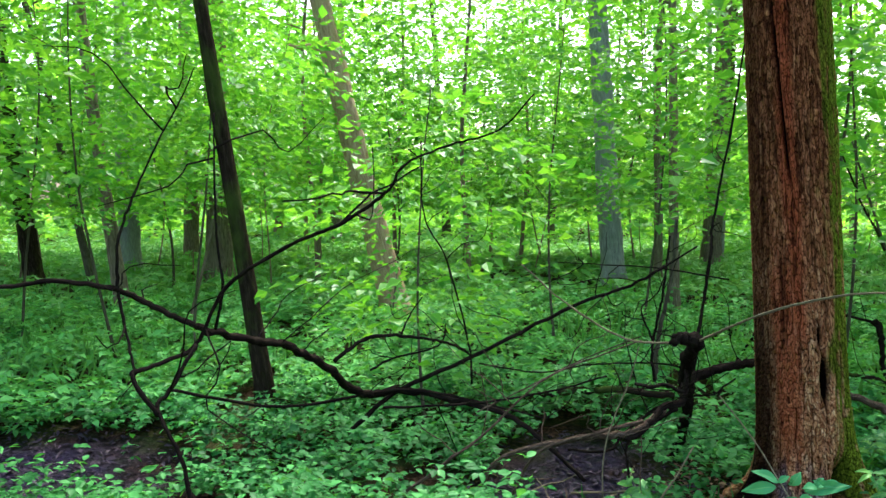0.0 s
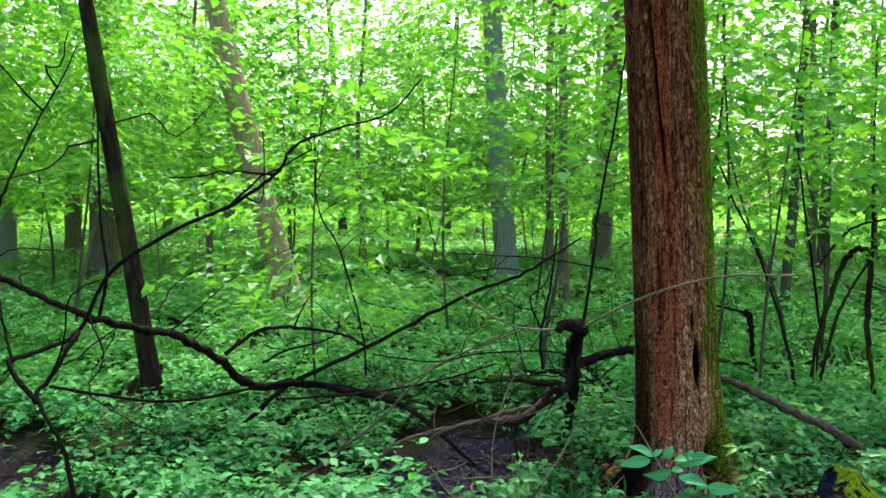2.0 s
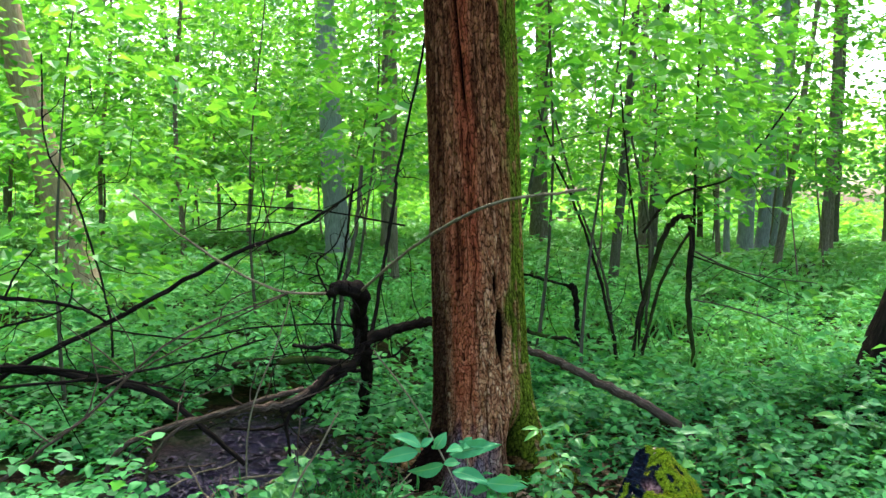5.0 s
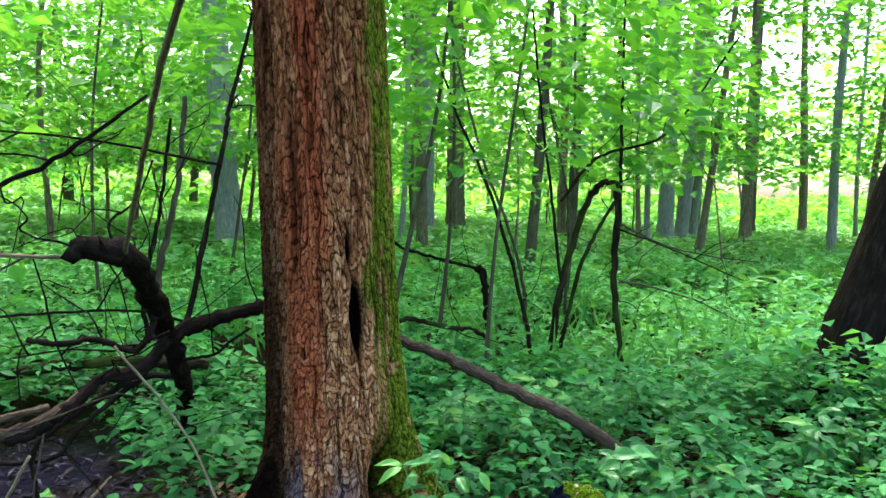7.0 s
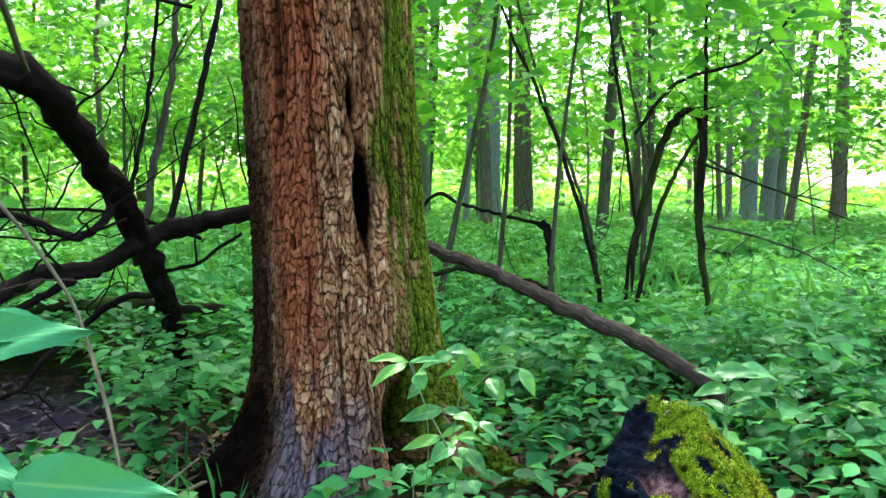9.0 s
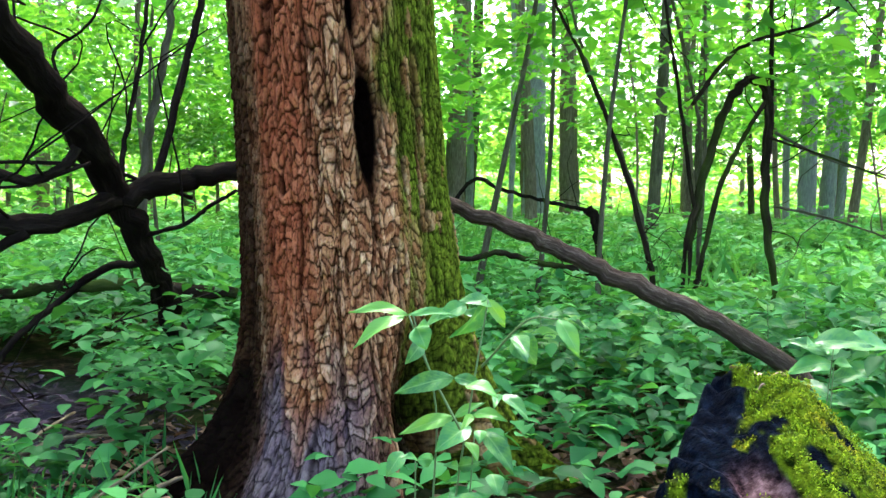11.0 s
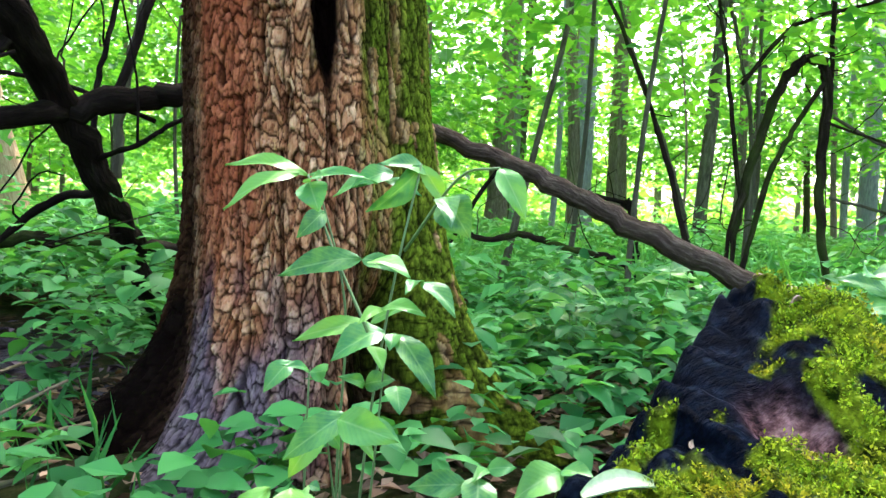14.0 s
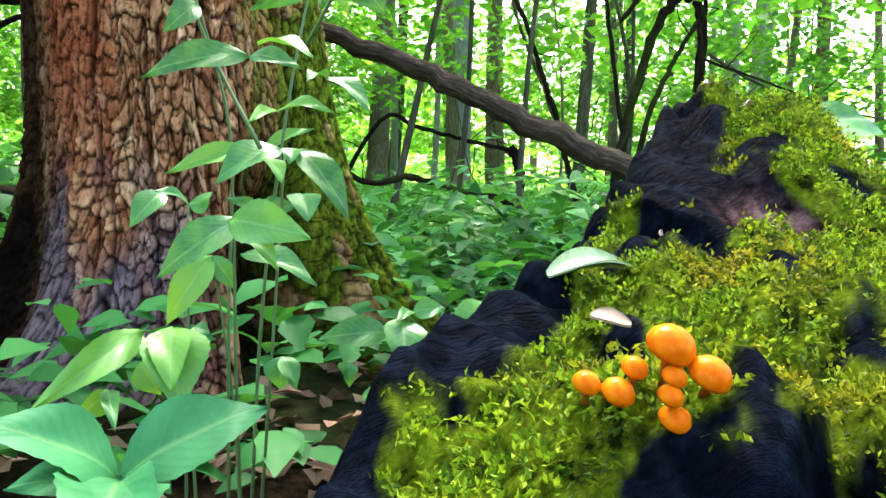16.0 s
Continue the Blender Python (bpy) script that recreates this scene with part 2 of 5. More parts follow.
# ---------------------------------------------------------------- ground
def ground_height(x, y):
    x, y = np.asarray(x, float), np.asarray(y, float)
    s = np.clip((3.2 - y) / 2.2, 0, 1)
    h = 0.2 * s * s * (3 - 2 * s)
    h = h - 0.60 * np.exp(-((x - 2.12) ** 2 + (y - 3.08) ** 2) / 0.36)
    d = np.hypot(x - 2.1, y - 3.1)
    far = np.clip((d - 1.2) / 2, 0, 1)
    h = h + far * (0.035 * np.sin(1.7 * x + 0.6) * np.sin(1.3 * y) + 0.06 * np.sin(0.31 * x) * np.cos(0.27 * y + 1.0))
    # two shallow muddy pools
    h = h - 0.10 * np.exp(-(((x - 0.92) / 0.7) ** 2 + ((y - 5.4) / 1.0) ** 2)) - 0.12 * np.exp(-(((x + 3.0) / 1.2) ** 2 + ((y - 5.4) / 0.8) ** 2))
    return h


def mud(x, y):
    """How much bare wet mud lies at a place of the plan."""
    a = np.exp(-((((x - 0.92 - 0.25 * (y - 5.4)) / 0.58) ** 2 + ((y - 5.4) / 1.1) ** 2) ** 2))
    b = np.exp(-((((x + 3.0) / 1.2) ** 2 + ((y - 5.4) / 0.85) ** 2) ** 2))
    edge = 0.8 * (noise_mask(np.asarray(x) * 4.0 + 60, np.asarray(y) * 4.0 + 60) - 0.5) + 0.4 * (noise_mask(np.asarray(x) * 11 + 60, np.asarray(y) * 11 + 60) - 0.5)
    return np.clip(np.maximum(a, b) * (1 + edge) + np.minimum(edge, 0) * 0.4, 0, 1)


def make_ground():
    q = np.linspace(-1, 1, 226)
    warp = np.sign(q) * (np.abs(q) * 9 + np.abs(q) ** 6 * 1500)
    gx, gy = np.meshgrid(warp + 1.5, warp + 5.0, indexing="ij")
    gz = ground_height(gx, gy)
    near = np.hypot(gx - 1.5, gy - 5) < 10
    gz = gz + near * rng.normal(0, 0.006, gz.shape) * (np.hypot(gx - 2.1, gy - 3.1) > 0.6)
    n = len(q)
    v = np.stack([gx, gy, gz], -1).reshape(-1, 3)
    i, j = np.meshgrid(np.arange(n - 1), np.arange(n - 1), indexing="ij")
    a = i * n + j
    f = np.stack([a, a + n, a + n + 1, a + 1], -1).reshape(-1, 4)
    m, nt, b = material("forest_soil")
    c = coords(nt)
    fine = noise_tex(nt, c, 28, 8, 0.7)
    broad = noise_tex(nt, c, 1.6, 4)
    soil = ramp(nt, fine, ((0.3, (0.006, 0.0045, 0.0035)), (0.5, (0.024, 0.016, 0.010)), (0.72, (0.09, 0.055, 0.032))))
    soil = mix(nt, ramp(nt, broad, ((0.42, (0, 0, 0)), (0.6, (0.55, 0.55, 0.55)))), soil, (0.035, 0.06, 0.018))
    dark_or_wet = attribute(nt, "dark_or_wet")
    # wet mud; its blue-violet is sky reflection put into the colour
    col = mix(nt, dark_or_wet, soil, ramp(nt, fine, ((0.35, (0.002, 0.0014, 0.0045)), (0.65, (0.018, 0.013, 0.038)))))
    nt.links.new(col, b.inputs["Base Color"])
    rough = nt.nodes.new("ShaderNodeMapRange")
    rough.inputs["To Min"].default_value, rough.inputs["To Max"].default_value = 0.95, 0.30
    nt.links.new(dark_or_wet, rough.inputs["Value"])
    nt.links.new(rough.outputs[0], b.inputs["Roughness"])
    shine = nt.nodes.new("ShaderNodeMath")
    shine.operation, shine.inputs[1].default_value = "MULTIPLY", 0.05
    nt.links.new(dark_or_wet, shine.inputs[0])
    nt.links.new(shine.outputs[0], b.inputs["Specular IOR Level"])
    bump(nt, b, fine, 0.9, 0.04)
    ob = mesh_object("ground", v, f, m)
    w = ob.data.attributes.new("dark_or_wet", "FLOAT", "POINT")
    w.data.foreach_set("value", mud(v[:, 0], v[:, 1]).astype(np.float32))
    tagged(ob, "dark leaf-littered woodland soil with wet muddy hollows", "ground", kind="structure")


make_ground()


# ---------------------------------------------------------------- trees
def z_at(x, y):
    return float(ground_height(x, y))


def tree(name, label, x, y, radius, mat, lean=(0.0, 0.0), height=13.0, crown=0, spread=2.5, low=7.0, leaf=0.16, seed=0, bend=0.15, limbs=4, stop=None, sides=12, mid=0, crown_mat=None):
    """A trunk with limbs and a crown of layered leaf sprays; stop: a broken-off height."""
    r = np.random.default_rng(seed + 1000)
    z0 = z_at(x, y)
    thing = empty(name, (x, y, z0))
    top = stop or height
    zs = np.array([-0.15, 0.0, 0.12, 0.5, 1.2, 2.2, 3.5, 5.0, 7.0, 9.5, 12.5, 16.0])
    zs = np.append(zs[zs < top - 0.3], top)
    pts = np.stack([lean[0] * zs + bend * 0.12 * np.sin(zs * 0.9 + seed), lean[1] * zs + bend * 0.12 * np.cos(zs * 0.7 + seed), zs], -1)
    pts[:, :2] -= pts[1, :2]
    line = smooth_line(pts, 4)
    taper = np.clip(1 - 0.75 * line[:, 2] / height, 0.12, 1) * (1 + 0.55 * np.exp(-np.maximum(line[:, 2], 0) / 0.22))
    tube_object("trunk", tube_arrays(line, radius * taper, sides, 0.05, seed), mat, thing)
    for i in range(limbs):
        h = r.uniform(0.35, 0.9) * top
        k = np.argmin(abs(line[:, 2] - h))
        a, ln = r.uniform(0, 6.28), r.uniform(0.5, 1.0) * spread
        p0 = line[k]
        d = np.array([math.cos(a), math.sin(a), r.uniform(0.2, 0.8)])
        q = [p0, p0 + d * ln * 0.4 + r.normal(0, 0.06, 3), p0 + d * ln * 0.75 + r.normal(0, 0.1, 3), p0 + d * ln + r.normal(0, 0.15, 3)]
        tube("limb", q, (radius * 0.28, radius * 0.08), mat, thing, 6, 4, 0.08, 0, seed + i)
    if crown or mid:
        parts = []
        for count, lo, hi, sp in ((crown, low, height, spread), (mid, 1.9, low, spread * 0.75)):
            if not count:
                continue
            h = r.uniform(lo, hi, count)
            u = (h - lo) / (hi - lo)
            a = r.uniform(0, 6.28, count)
            rad = sp * np.sqrt(r.uniform(0.02, 1, count)) * (0.45 + 0.75 * np.sin(np.pi * np.clip(0.12 + 0.8 * u, 0, 1)))
            ax = np.interp(h, line[:, 2], line[:, 0]), np.interp(h, line[:, 2], line[:, 1])
            c = np.stack([ax[0] + rad * np.cos(a), ax[1] + rad * np.sin(a), h], -1)
            parts.append(sprays(c, a + r.normal(0, 0.5, count), r.uniform(0.5, 1.0, count) * (leaf / 0.1) ** 0.7 * 0.75, leaf, 12, r))
        arrs = [np.concatenate(z) for z in zip(*parts)]
        v, f = leaf_arrays(*arrs)
        mesh_object("crown", v, f, crown_mat or M_CANOPY, False, thing)
    return tagged(thing, label, "tree")


TALL = dict(crown=90, spread=3.2, low=7.5, leaf=0.26)
# trunks that can be told apart, from the near ones to the far ones
tree("leaning_tree", "slender dark mossy trunk leaning over the undergrowth", -1.54, 6.97, 0.082, M_OLIVE, (-0.14, 0.0), 11, 150, 2.2, 5.5, 0.2, 1)
tree("dead_tree", "broken pale barkless dead trunk leaning behind leaves", -0.72, 12.9, 0.23, M_PALE, (-0.24, 0.0), 14, seed=2, stop=7.5, limbs=3, spread=1.4)
tree("forest_tree", "tall straight grey trunk above the green floor", 3.55, 16.4, 0.25, M_GREY, (-0.075, 0.0), 17, seed=3, **TALL)
tree("forest_tree", "thin grey-brown young trunk", 3.66, 12.5, 0.085, M_TRUNK, (-0.03, 0.0), 12, 160, 2.2, 6, 0.2, 4)
tree("forest_tree", "brown trunk standing in green undergrowth", 7.02, 21.0, 0.26, M_TRUNK, (0.04, 0.0), 17, seed=5, **TALL)
tree("forest_tree", "slender dark trunk with sparse leaves", 6.9, 11.6, 0.08, M_SAPLING, (0.05, 0.0), 12, 160, 2.2, 6, 0.2, 6)
tree("forest_tree", "broad brown trunk with a reddish rotten foot", -5.3, 18.9, 0.33, M_TRUNK, (0.0, 0.0), 17, seed=7, **TALL)
tree("forest_tree", "dark leaning trunk in pale undergrowth", -9.0, 17.6, 0.2, M_OLIVE, (-0.12, 0.0), 16, seed=8, **TALL)
tree("forest_tree", "slim grey-brown leaning trunk", -5.2, 13.0, 0.12, M_TRUNK, (-0.13, 0.0), 13, 160, 2.4, 6, 0.2, 9)
tree("forest_tree", "very thin dark leaning young trunk", -7.2, 16.5, 0.09, M_SAPLING, (-0.22, 0.0), 12, 120, 2.0, 6, 0.2, 10)
tree("forest_tree", "tall pale grey smooth trunk", 15.4, 19.2, 0.22, M_GREY, (0.0, 0.0), 17, seed=11, **TALL)
tree("forest_tree", "tall pale grey smooth trunk beside its twin", 16.0, 19.3, 0.19, M_GREY, (0.06, 0.0), 17, seed=12, **TALL)
tree("forest_tree", "thin brown trunk leaning in tall grass", 12.6, 14.7, 0.085, M_TRUNK, (0.13, 0.0), 12, 120, 2.2, 6, 0.2, 13)
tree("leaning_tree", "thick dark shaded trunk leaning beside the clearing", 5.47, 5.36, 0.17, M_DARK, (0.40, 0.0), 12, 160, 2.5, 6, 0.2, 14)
tree("forest_tree", "grey-brown trunk at the edge of the clearing", 11.6, 24.5, 0.30, M_TRUNK, (-0.02, 0.0), 17, seed=15, **TALL)
tree("forest_tree", "pale brown trunk at the edge of the clearing", 9.3, 21.5, 0.3, M_GREY, (0.0, 0.0), 17, seed=16, **TALL)
tree("forest_tree", "slender dark trunk at the edge of the clearing", 12.3, 19.0, 0.14, M_SAPLING, (0.02, 0.0), 15, seed=17, **TALL)
tree("forest_tree", "brown trunk among far bright leaves", 19.0, 22.4, 0.24, M_TRUNK, (0.05, 0.0), 17, seed=18, **TALL)
tree("forest_tree", "dark trunk among far bright leaves", 21.0, 22.0, 0.24, M_SAPLING, (0.0, 0.0), 17, seed=19, **TALL)
tree("forest_tree", "grey trunk among far bright leaves", -8.6, 22.0, 0.3, M_GREY, (-0.02, 0.0), 17, seed=20, **TALL)

# young maples with low layered leaves, and scattered trunks further back
r = np.random.default_rng(21)
placed = [(3.5, 16.4), (7, 21), (-0.7, 12.9), (3.66, 12.5), (6.9, 11.6), (15.4, 19.2)]
k = 0
while k < 52:
    a, d = radians(r.uniform(-42, 62)), r.uniform(8.5, 30)
    x, y = d * math.sin(a), d * math.cos(a)
    if any(math.hypot(x - p, y - q) < 1.3 for p, q in placed) or (y < 11 and abs(x) < 3.5) or (x > 4.5 and d < 15):
        continue
    g = math.degrees(a)
    if (-13 < g < 0 and d < 14) or (10 < g < 14 and d < 17) or (16.5 < g < 20 and d < 22) or (36 < g < 41 and d < 25) or (-17.5 < g < -13 and d < 20):
        continue
    placed.append((x, y))
    tree("young_maple", "young maple with layered bright green leaves", x, y, r.uniform(0.015, 0.032), M_TRUNK if k % 3 else M_SAPLING, tuple(r.normal(0, 0.07, 2)),
         r.uniform(5, 9), 100 if g < 12 else 70, r.uniform(1.7, 2.8), 4.0, 0.185, 100 + k, 1.6, 2, None, 7, 78 if g < -8 else (110 if g < 12 else 76))
    k += 1
k = 0
while k < 34:
    a, d = radians(r.uniform(-48, 68)), r.uniform(22, 58)
    x, y = d * math.sin(a), d * math.cos(a)
    if any(math.hypot(x - p, y - q) < 1.2 for p, q in placed):
        continue
    placed.append((x, y))
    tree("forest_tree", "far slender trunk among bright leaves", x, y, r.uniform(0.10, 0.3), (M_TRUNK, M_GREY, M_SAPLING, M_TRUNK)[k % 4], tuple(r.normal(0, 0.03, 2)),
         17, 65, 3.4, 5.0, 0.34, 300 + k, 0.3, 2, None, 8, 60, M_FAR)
    k += 1
k = 0
while k < 18:
    a, d = radians(r.uniform(14, 52)), r.uniform(16.5, 28)
    x, y = d * math.sin(a), d * math.cos(a)
    if any(math.hypot(x - p, y - q) < 1.7 for p, q in placed):
        continue
    placed.append((x, y))
    tree("forest_tree", "pale olive-brown trunk behind the clearing", x, y, r.uniform(0.05, 0.12), (M_TRUNK, M_GREY, M_TRUNK)[k % 3], tuple(r.normal(0, 0.035, 2)), 16, 50, 2.8, 6.5, 0.24, 700 + k, 0.4, 2, None, 9)
    k += 1
# leafy trees that fill the sky behind the broken trunk
for k, (x, y) in enumerate(((-2.6, 16.5), (0.6, 17.8), (-1.2, 21.0), (-3.6, 23.5), (2.2, 22.5), (5.3, 25.0), (1.6, 27.0))):
    tree("young_maple", "tall young maple with bright sunlit leaves", x, y, 0.06, M_TRUNK, (0.02 * (k % 3 - 1), 0), 10 + k % 3, 200, 2.4, 3.6, 0.17, 560 + k, 0.8, 2, None, 7, 40)
# leafy young trees close by
for k, (x, y, hgt, sp, n, lean) in enumerate(((-0.15, 6.6, 2.9, 0.7, 70, 0.0), (-2.9, 9.2, 4.6, 1.1, 110, 0.0), (-0.7, 10.2, 2.3, 1.0, 80, 0.0), (3.9, 7.8, 5.0, 1.5, 110, 0.0), (5.8, 8.9, 5.5, 1.7, 130, 0.05),
                                              (-3.6, 8.8, 5.0, 1.6, 150, -0.1), (1.4, 9.8, 4.6, 1.3, 130, 0.0), (-5.4, 10.2, 5.5, 1.8, 150, 0.0), (2.6, 10.4, 5.2, 1.5, 120, 0.02))):
    tree("young_maple", "young maple with broad bright green leaves", x, y, 0.008 + 0.0022 * hgt, M_SAPLING, (lean, 0.0), hgt, n, sp, 1.5 if x > 3 else (0.8 if hgt < 3 else 1.7), 0.12, 500 + k, 1.0, 3, None, 7, 0)
tree("young_maple", "slender young maple with large hanging yellow-green leaves", 3.85, 6.75, 0.016, M_SAPLING, (0.02, 0.0), 4.4, 48, 0.95, 1.9, 0.15, 520, 1.2, 3, None, 7, 0)
# unseen trees added behind and beside the walk, to shape light and reflections
for k in range(12):
    a = radians(85 + k * 18)
    d = r.uniform(10, 17)
    tree("forest_tree", "unseen tall brown trunk added round the walk for its light", d * math.sin(a), d * math.cos(a), r.uniform(0.1, 0.25), M_TRUNK, (0, 0), 15, 110, 3.0, 6, 0.3, 400 + k, 0.3, 2, None, 8, 0)


def far_woods():
    r = np.random.default_rng(31)
    n = 8000
    a = np.radians(r.uniform(-60, 75, n))
    d = r.uniform(34, 85, n)
    h = np.abs(r.normal(0, 1, n)) * np.where(a < 0.2, 6.5, 4.6) + 0.3
    keep = (noise_mask(a * 14, h * 0.45) > np.where(a < 0.2, 0.30, 0.46)) | (h < 1.8)
    a, d, h = a[keep], d[keep], h[keep]
    c = np.stack([d * np.sin(a), d * np.cos(a), h], -1)
    arrs = sprays(c, r.uniform(0, 6.28, len(c)), r.uniform(1.2, 2.6, len(c)), 0.5, 14, r)
    v, f = leaf_arrays(*arrs)
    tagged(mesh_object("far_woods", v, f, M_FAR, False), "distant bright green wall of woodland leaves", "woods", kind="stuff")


far_woods()


# ---------------------------------------------------------------- undergrowth
def herbs(name, label, n, place, height, leaves, leaf, mat, seed, fine=True, wide=0.62, bare=0.0, clump=0.0):
    """Low herb plants: a whorl of leaves on a short stalk, in two tiers."""
    r = np.random.default_rng(seed)
    x, y = place(r, n)
    keep = (bare + mud(x, y) + 0.25 * noise_mask(x * 3, y * 3) < 0.42) & (np.hypot(x - 2.2, y - 4.88) > 0.36)
    u, w = ((2.8 - x) + (4.0 - y)) * 0.7071, ((x - 2.8) - (y - 4.0)) * 0.7071
    keep &= ~((u > -0.3) & (u < 1.6) & (w > -0.28) & (w < 0.75))
    keep &= noise_mask(x * 1.7 + 9, y * 1.7) > (0.22 if fine else 0.2)
    keep &= (np.hypot((x - 1.95) / 1.15, (y - 4.05) / 0.95) > 1.0) | (r.uniform(0, 1, len(x)) < 0.2)
    x, y = x[keep], y[keep]
    n = len(x)
    z = ground_height(x, y)
    hgt = height * r.uniform(0.45, 1.25, n) * (0.7 + 0.6 * noise_mask(x * 0.8, y * 0.8) + clump * step(0.45, 0.85, noise_mask(x * 2.3 + 31, y * 2.3 + 17)))
    hgt = hgt * (1 - 0.5 * np.exp(-((x - 1.35) ** 2 + (y - 4.5) ** 2) / 0.45))
    base, way, up, L = [], [], [], []
    a0 = r.uniform(0, 6.28, n)
    for i in range(leaves):
        a = a0 + i * 6.283 * 0.382 + r.normal(0, 0.25, n)
        tier = (1.0, 0.8, 0.6)[i % 3] if leaves > 4 else 1.0
        reach = leaf * r.uniform(0.1, 0.5, n)
        d = np.stack([np.cos(a), np.sin(a), r.normal(-0.05, 0.25, n)], -1)
        base.append(np.stack([x + reach * np.cos(a), y + reach * np.sin(a), z + hgt * tier], -1))
        way.append(d)
        up.append(np.array([0, 0, 1.0]) + r.normal(0, 0.25, (n, 3)))
        L.append(leaf * r.uniform(0.6, 1.3, n))
    L = np.concatenate(L)
    v, f = leaf_arrays(np.concatenate(base), np.concatenate(way), np.concatenate(up), L, L * wide * r.uniform(0.8, 1.2, len(L)), fine)
    ob = mesh_object(name, v, f, mat, fine)
    return tagged(ob, label, "undergrowth", kind="stuff")


def fan(lo, hi, a0=-40, a1=62):
    def place(r, n):
        a, d = np.radians(r.uniform(a0, a1, n)), np.sqrt(r.uniform(lo * lo, hi * hi, n))
        return d * np.sin(a), d * np.cos(a)
    return place


def beside_path(r, n):
    """Anywhere round the walk but on its trodden line and in the hollow at its end."""
    x, y = r.uniform(-8, 9, n), r.uniform(-8, 4.6, n)
    s = np.clip((x * 2.17 + y * 3.23) / 15.1, 0, 1)
    clear = (np.hypot(x - 2.17 * s, y - 3.23 * s) > 0.55) & (np.hypot(x - 2.1, y - 3.0) > 1.1)
    return x[clear], y[clear]


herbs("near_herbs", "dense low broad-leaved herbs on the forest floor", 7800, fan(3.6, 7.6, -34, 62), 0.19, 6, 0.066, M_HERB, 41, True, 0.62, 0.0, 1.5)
herbs("mid_herbs", "carpet of green herbs between the trees", 10500, fan(7, 14, -34, 62), 0.24, 5, 0.11, M_HERB_LIT, 42, False, 0.62, 0.0, 1.3)
herbs("far_herbs", "pale green carpet of far undergrowth", 12000, fan(13, 40, -46, 66), 0.34, 4, 0.26, M_GRASS_LIT, 43, False)
herbs("distant_herbs", "distant pale green woodland floor", 7000, fan(38, 120, -56, 76), 0.5, 3, 0.8, M_GRASS_LIT, 47, False)
herbs("back_herbs", "low herbs beside and behind the walk", 3400, beside_path, 0.14, 5, 0.10, M_HERB, 44, False)


def sedge():
    r = np.random.default_rng(45)
    n = 26000
    a, d = np.radians(r.uniform(-44, 66, n)), np.sqrt(r.uniform(64, 1100, n))
    x, y = d * np.sin(a), d * np.cos(a)
    keep = noise_mask(x * 0.35, y * 0.35) > 0.35
    x, y, d = x[keep], y[keep], d[keep]
    n = len(x)
    way = np.stack([r.normal(0, 0.45, n), r.normal(0, 0.45, n), np.ones(n)], -1)
    v, f = leaf_arrays(np.stack([x, y, ground_height(x, y)], -1), way, r.normal(0, 1, (n, 3)), r.uniform(0.25, 0.6, n), 0.012 + 0.0012 * d, False)
    tagged(mesh_object("tall_grass", v, f, M_GRASS_LIT, False), "tall soft pale green woodland grass", "grass", kind="stuff")
    # thin short grass between the mud and the great trunk
    n = 1000
    x, y = r.normal(1.35, 0.35, n), r.normal(4.55, 0.28, n)
    tuft = noise_mask(x * 9 + 5, y * 9) > 0.5
    x, y = x[tuft], y[tuft]
    n = len(x)
    way = np.stack([r.normal(0, 0.6, n), r.normal(0, 0.6, n), np.ones(n)], -1)
    v, f = leaf_arrays(np.stack([x, y, ground_height(x, y)], -1), way, r.normal(0, 1, (n, 3)), r.uniform(0.07, 0.2, n), np.full(n, 0.005), False)
    tagged(mesh_object("short_grass", v, f, M_HERB, False), "thin short grass tufts on muddy soil", "grass", kind="stuff")


sedge()
M_LITTER = leaf_material("dead_leaf", (0.025, 0.011, 0.006), (0.10, 0.05, 0.028), (0.36, 0.22, 0.14), 0.1, 0.7, 0.2)
herbs("leaf_litter", "brown dead leaves scattered on the soil", 3600, lambda r, n: (r.normal(2.3, 0.8, n), r.normal(4.3, 0.6, n)), 0.018, 2, 0.05, M_LITTER, 48, False, 0.6)
herbs("mud_debris", "dark wet bark bits and rotten leaves in the mud", 1500, lambda r, n: (r.choice([0.95, -3.0], n) + r.normal(0, 0.5, n), r.normal(5.4, 0.6, n)), 0.015, 2, 0.07, leaf_material("wet_bark_bits", (0.004, 0.003, 0.005), (0.016, 0.011, 0.018), (0.07, 0.05, 0.075), 0.05, 0.6, 0.1), 49, False, 0.35, -2.0)


# ---------------------------------------------------------------- the great trunk
def cells(u, w, cols, seed):
    """Jittered cells wrapping round u: height in the cell, gap to the next cell, and a value per cell."""
    g = np.random.default_rng(seed)
    rows = int(np.ceil(w.max())) + 3
    jx, jy, val = g.uniform(0.1, 0.9, (cols, rows)), g.uniform(0.1, 0.9, (cols, rows)), g.uniform(0, 1, (cols, rows))
    iu, iw = np.floor(u).astype(int), np.floor(w).astype(int)
    f1, f2, best, rise = np.full(u.shape, 9.0), np.full(u.shape, 9.0), np.zeros(u.shape), np.zeros(u.shape)
    for du in (-1, 0, 1):
        for dw in (-1, 0, 1):
            c, q = (iu + du) % cols, np.clip(iw + dw, 0, rows - 1)
            dist = np.hypot(iu + du + jx[c, q] - u, iw + dw + jy[c, q] - w)
            first = dist < f1
            f2 = np.where(first, f1, np.minimum(f2, dist))
            best = np.where(first, val[c, q], best)
            rise = np.where(first, w - (iw + dw + jy[c, q]), rise)
            f1 = np.where(first, dist, f1)
    return rise, f2 - f1, best


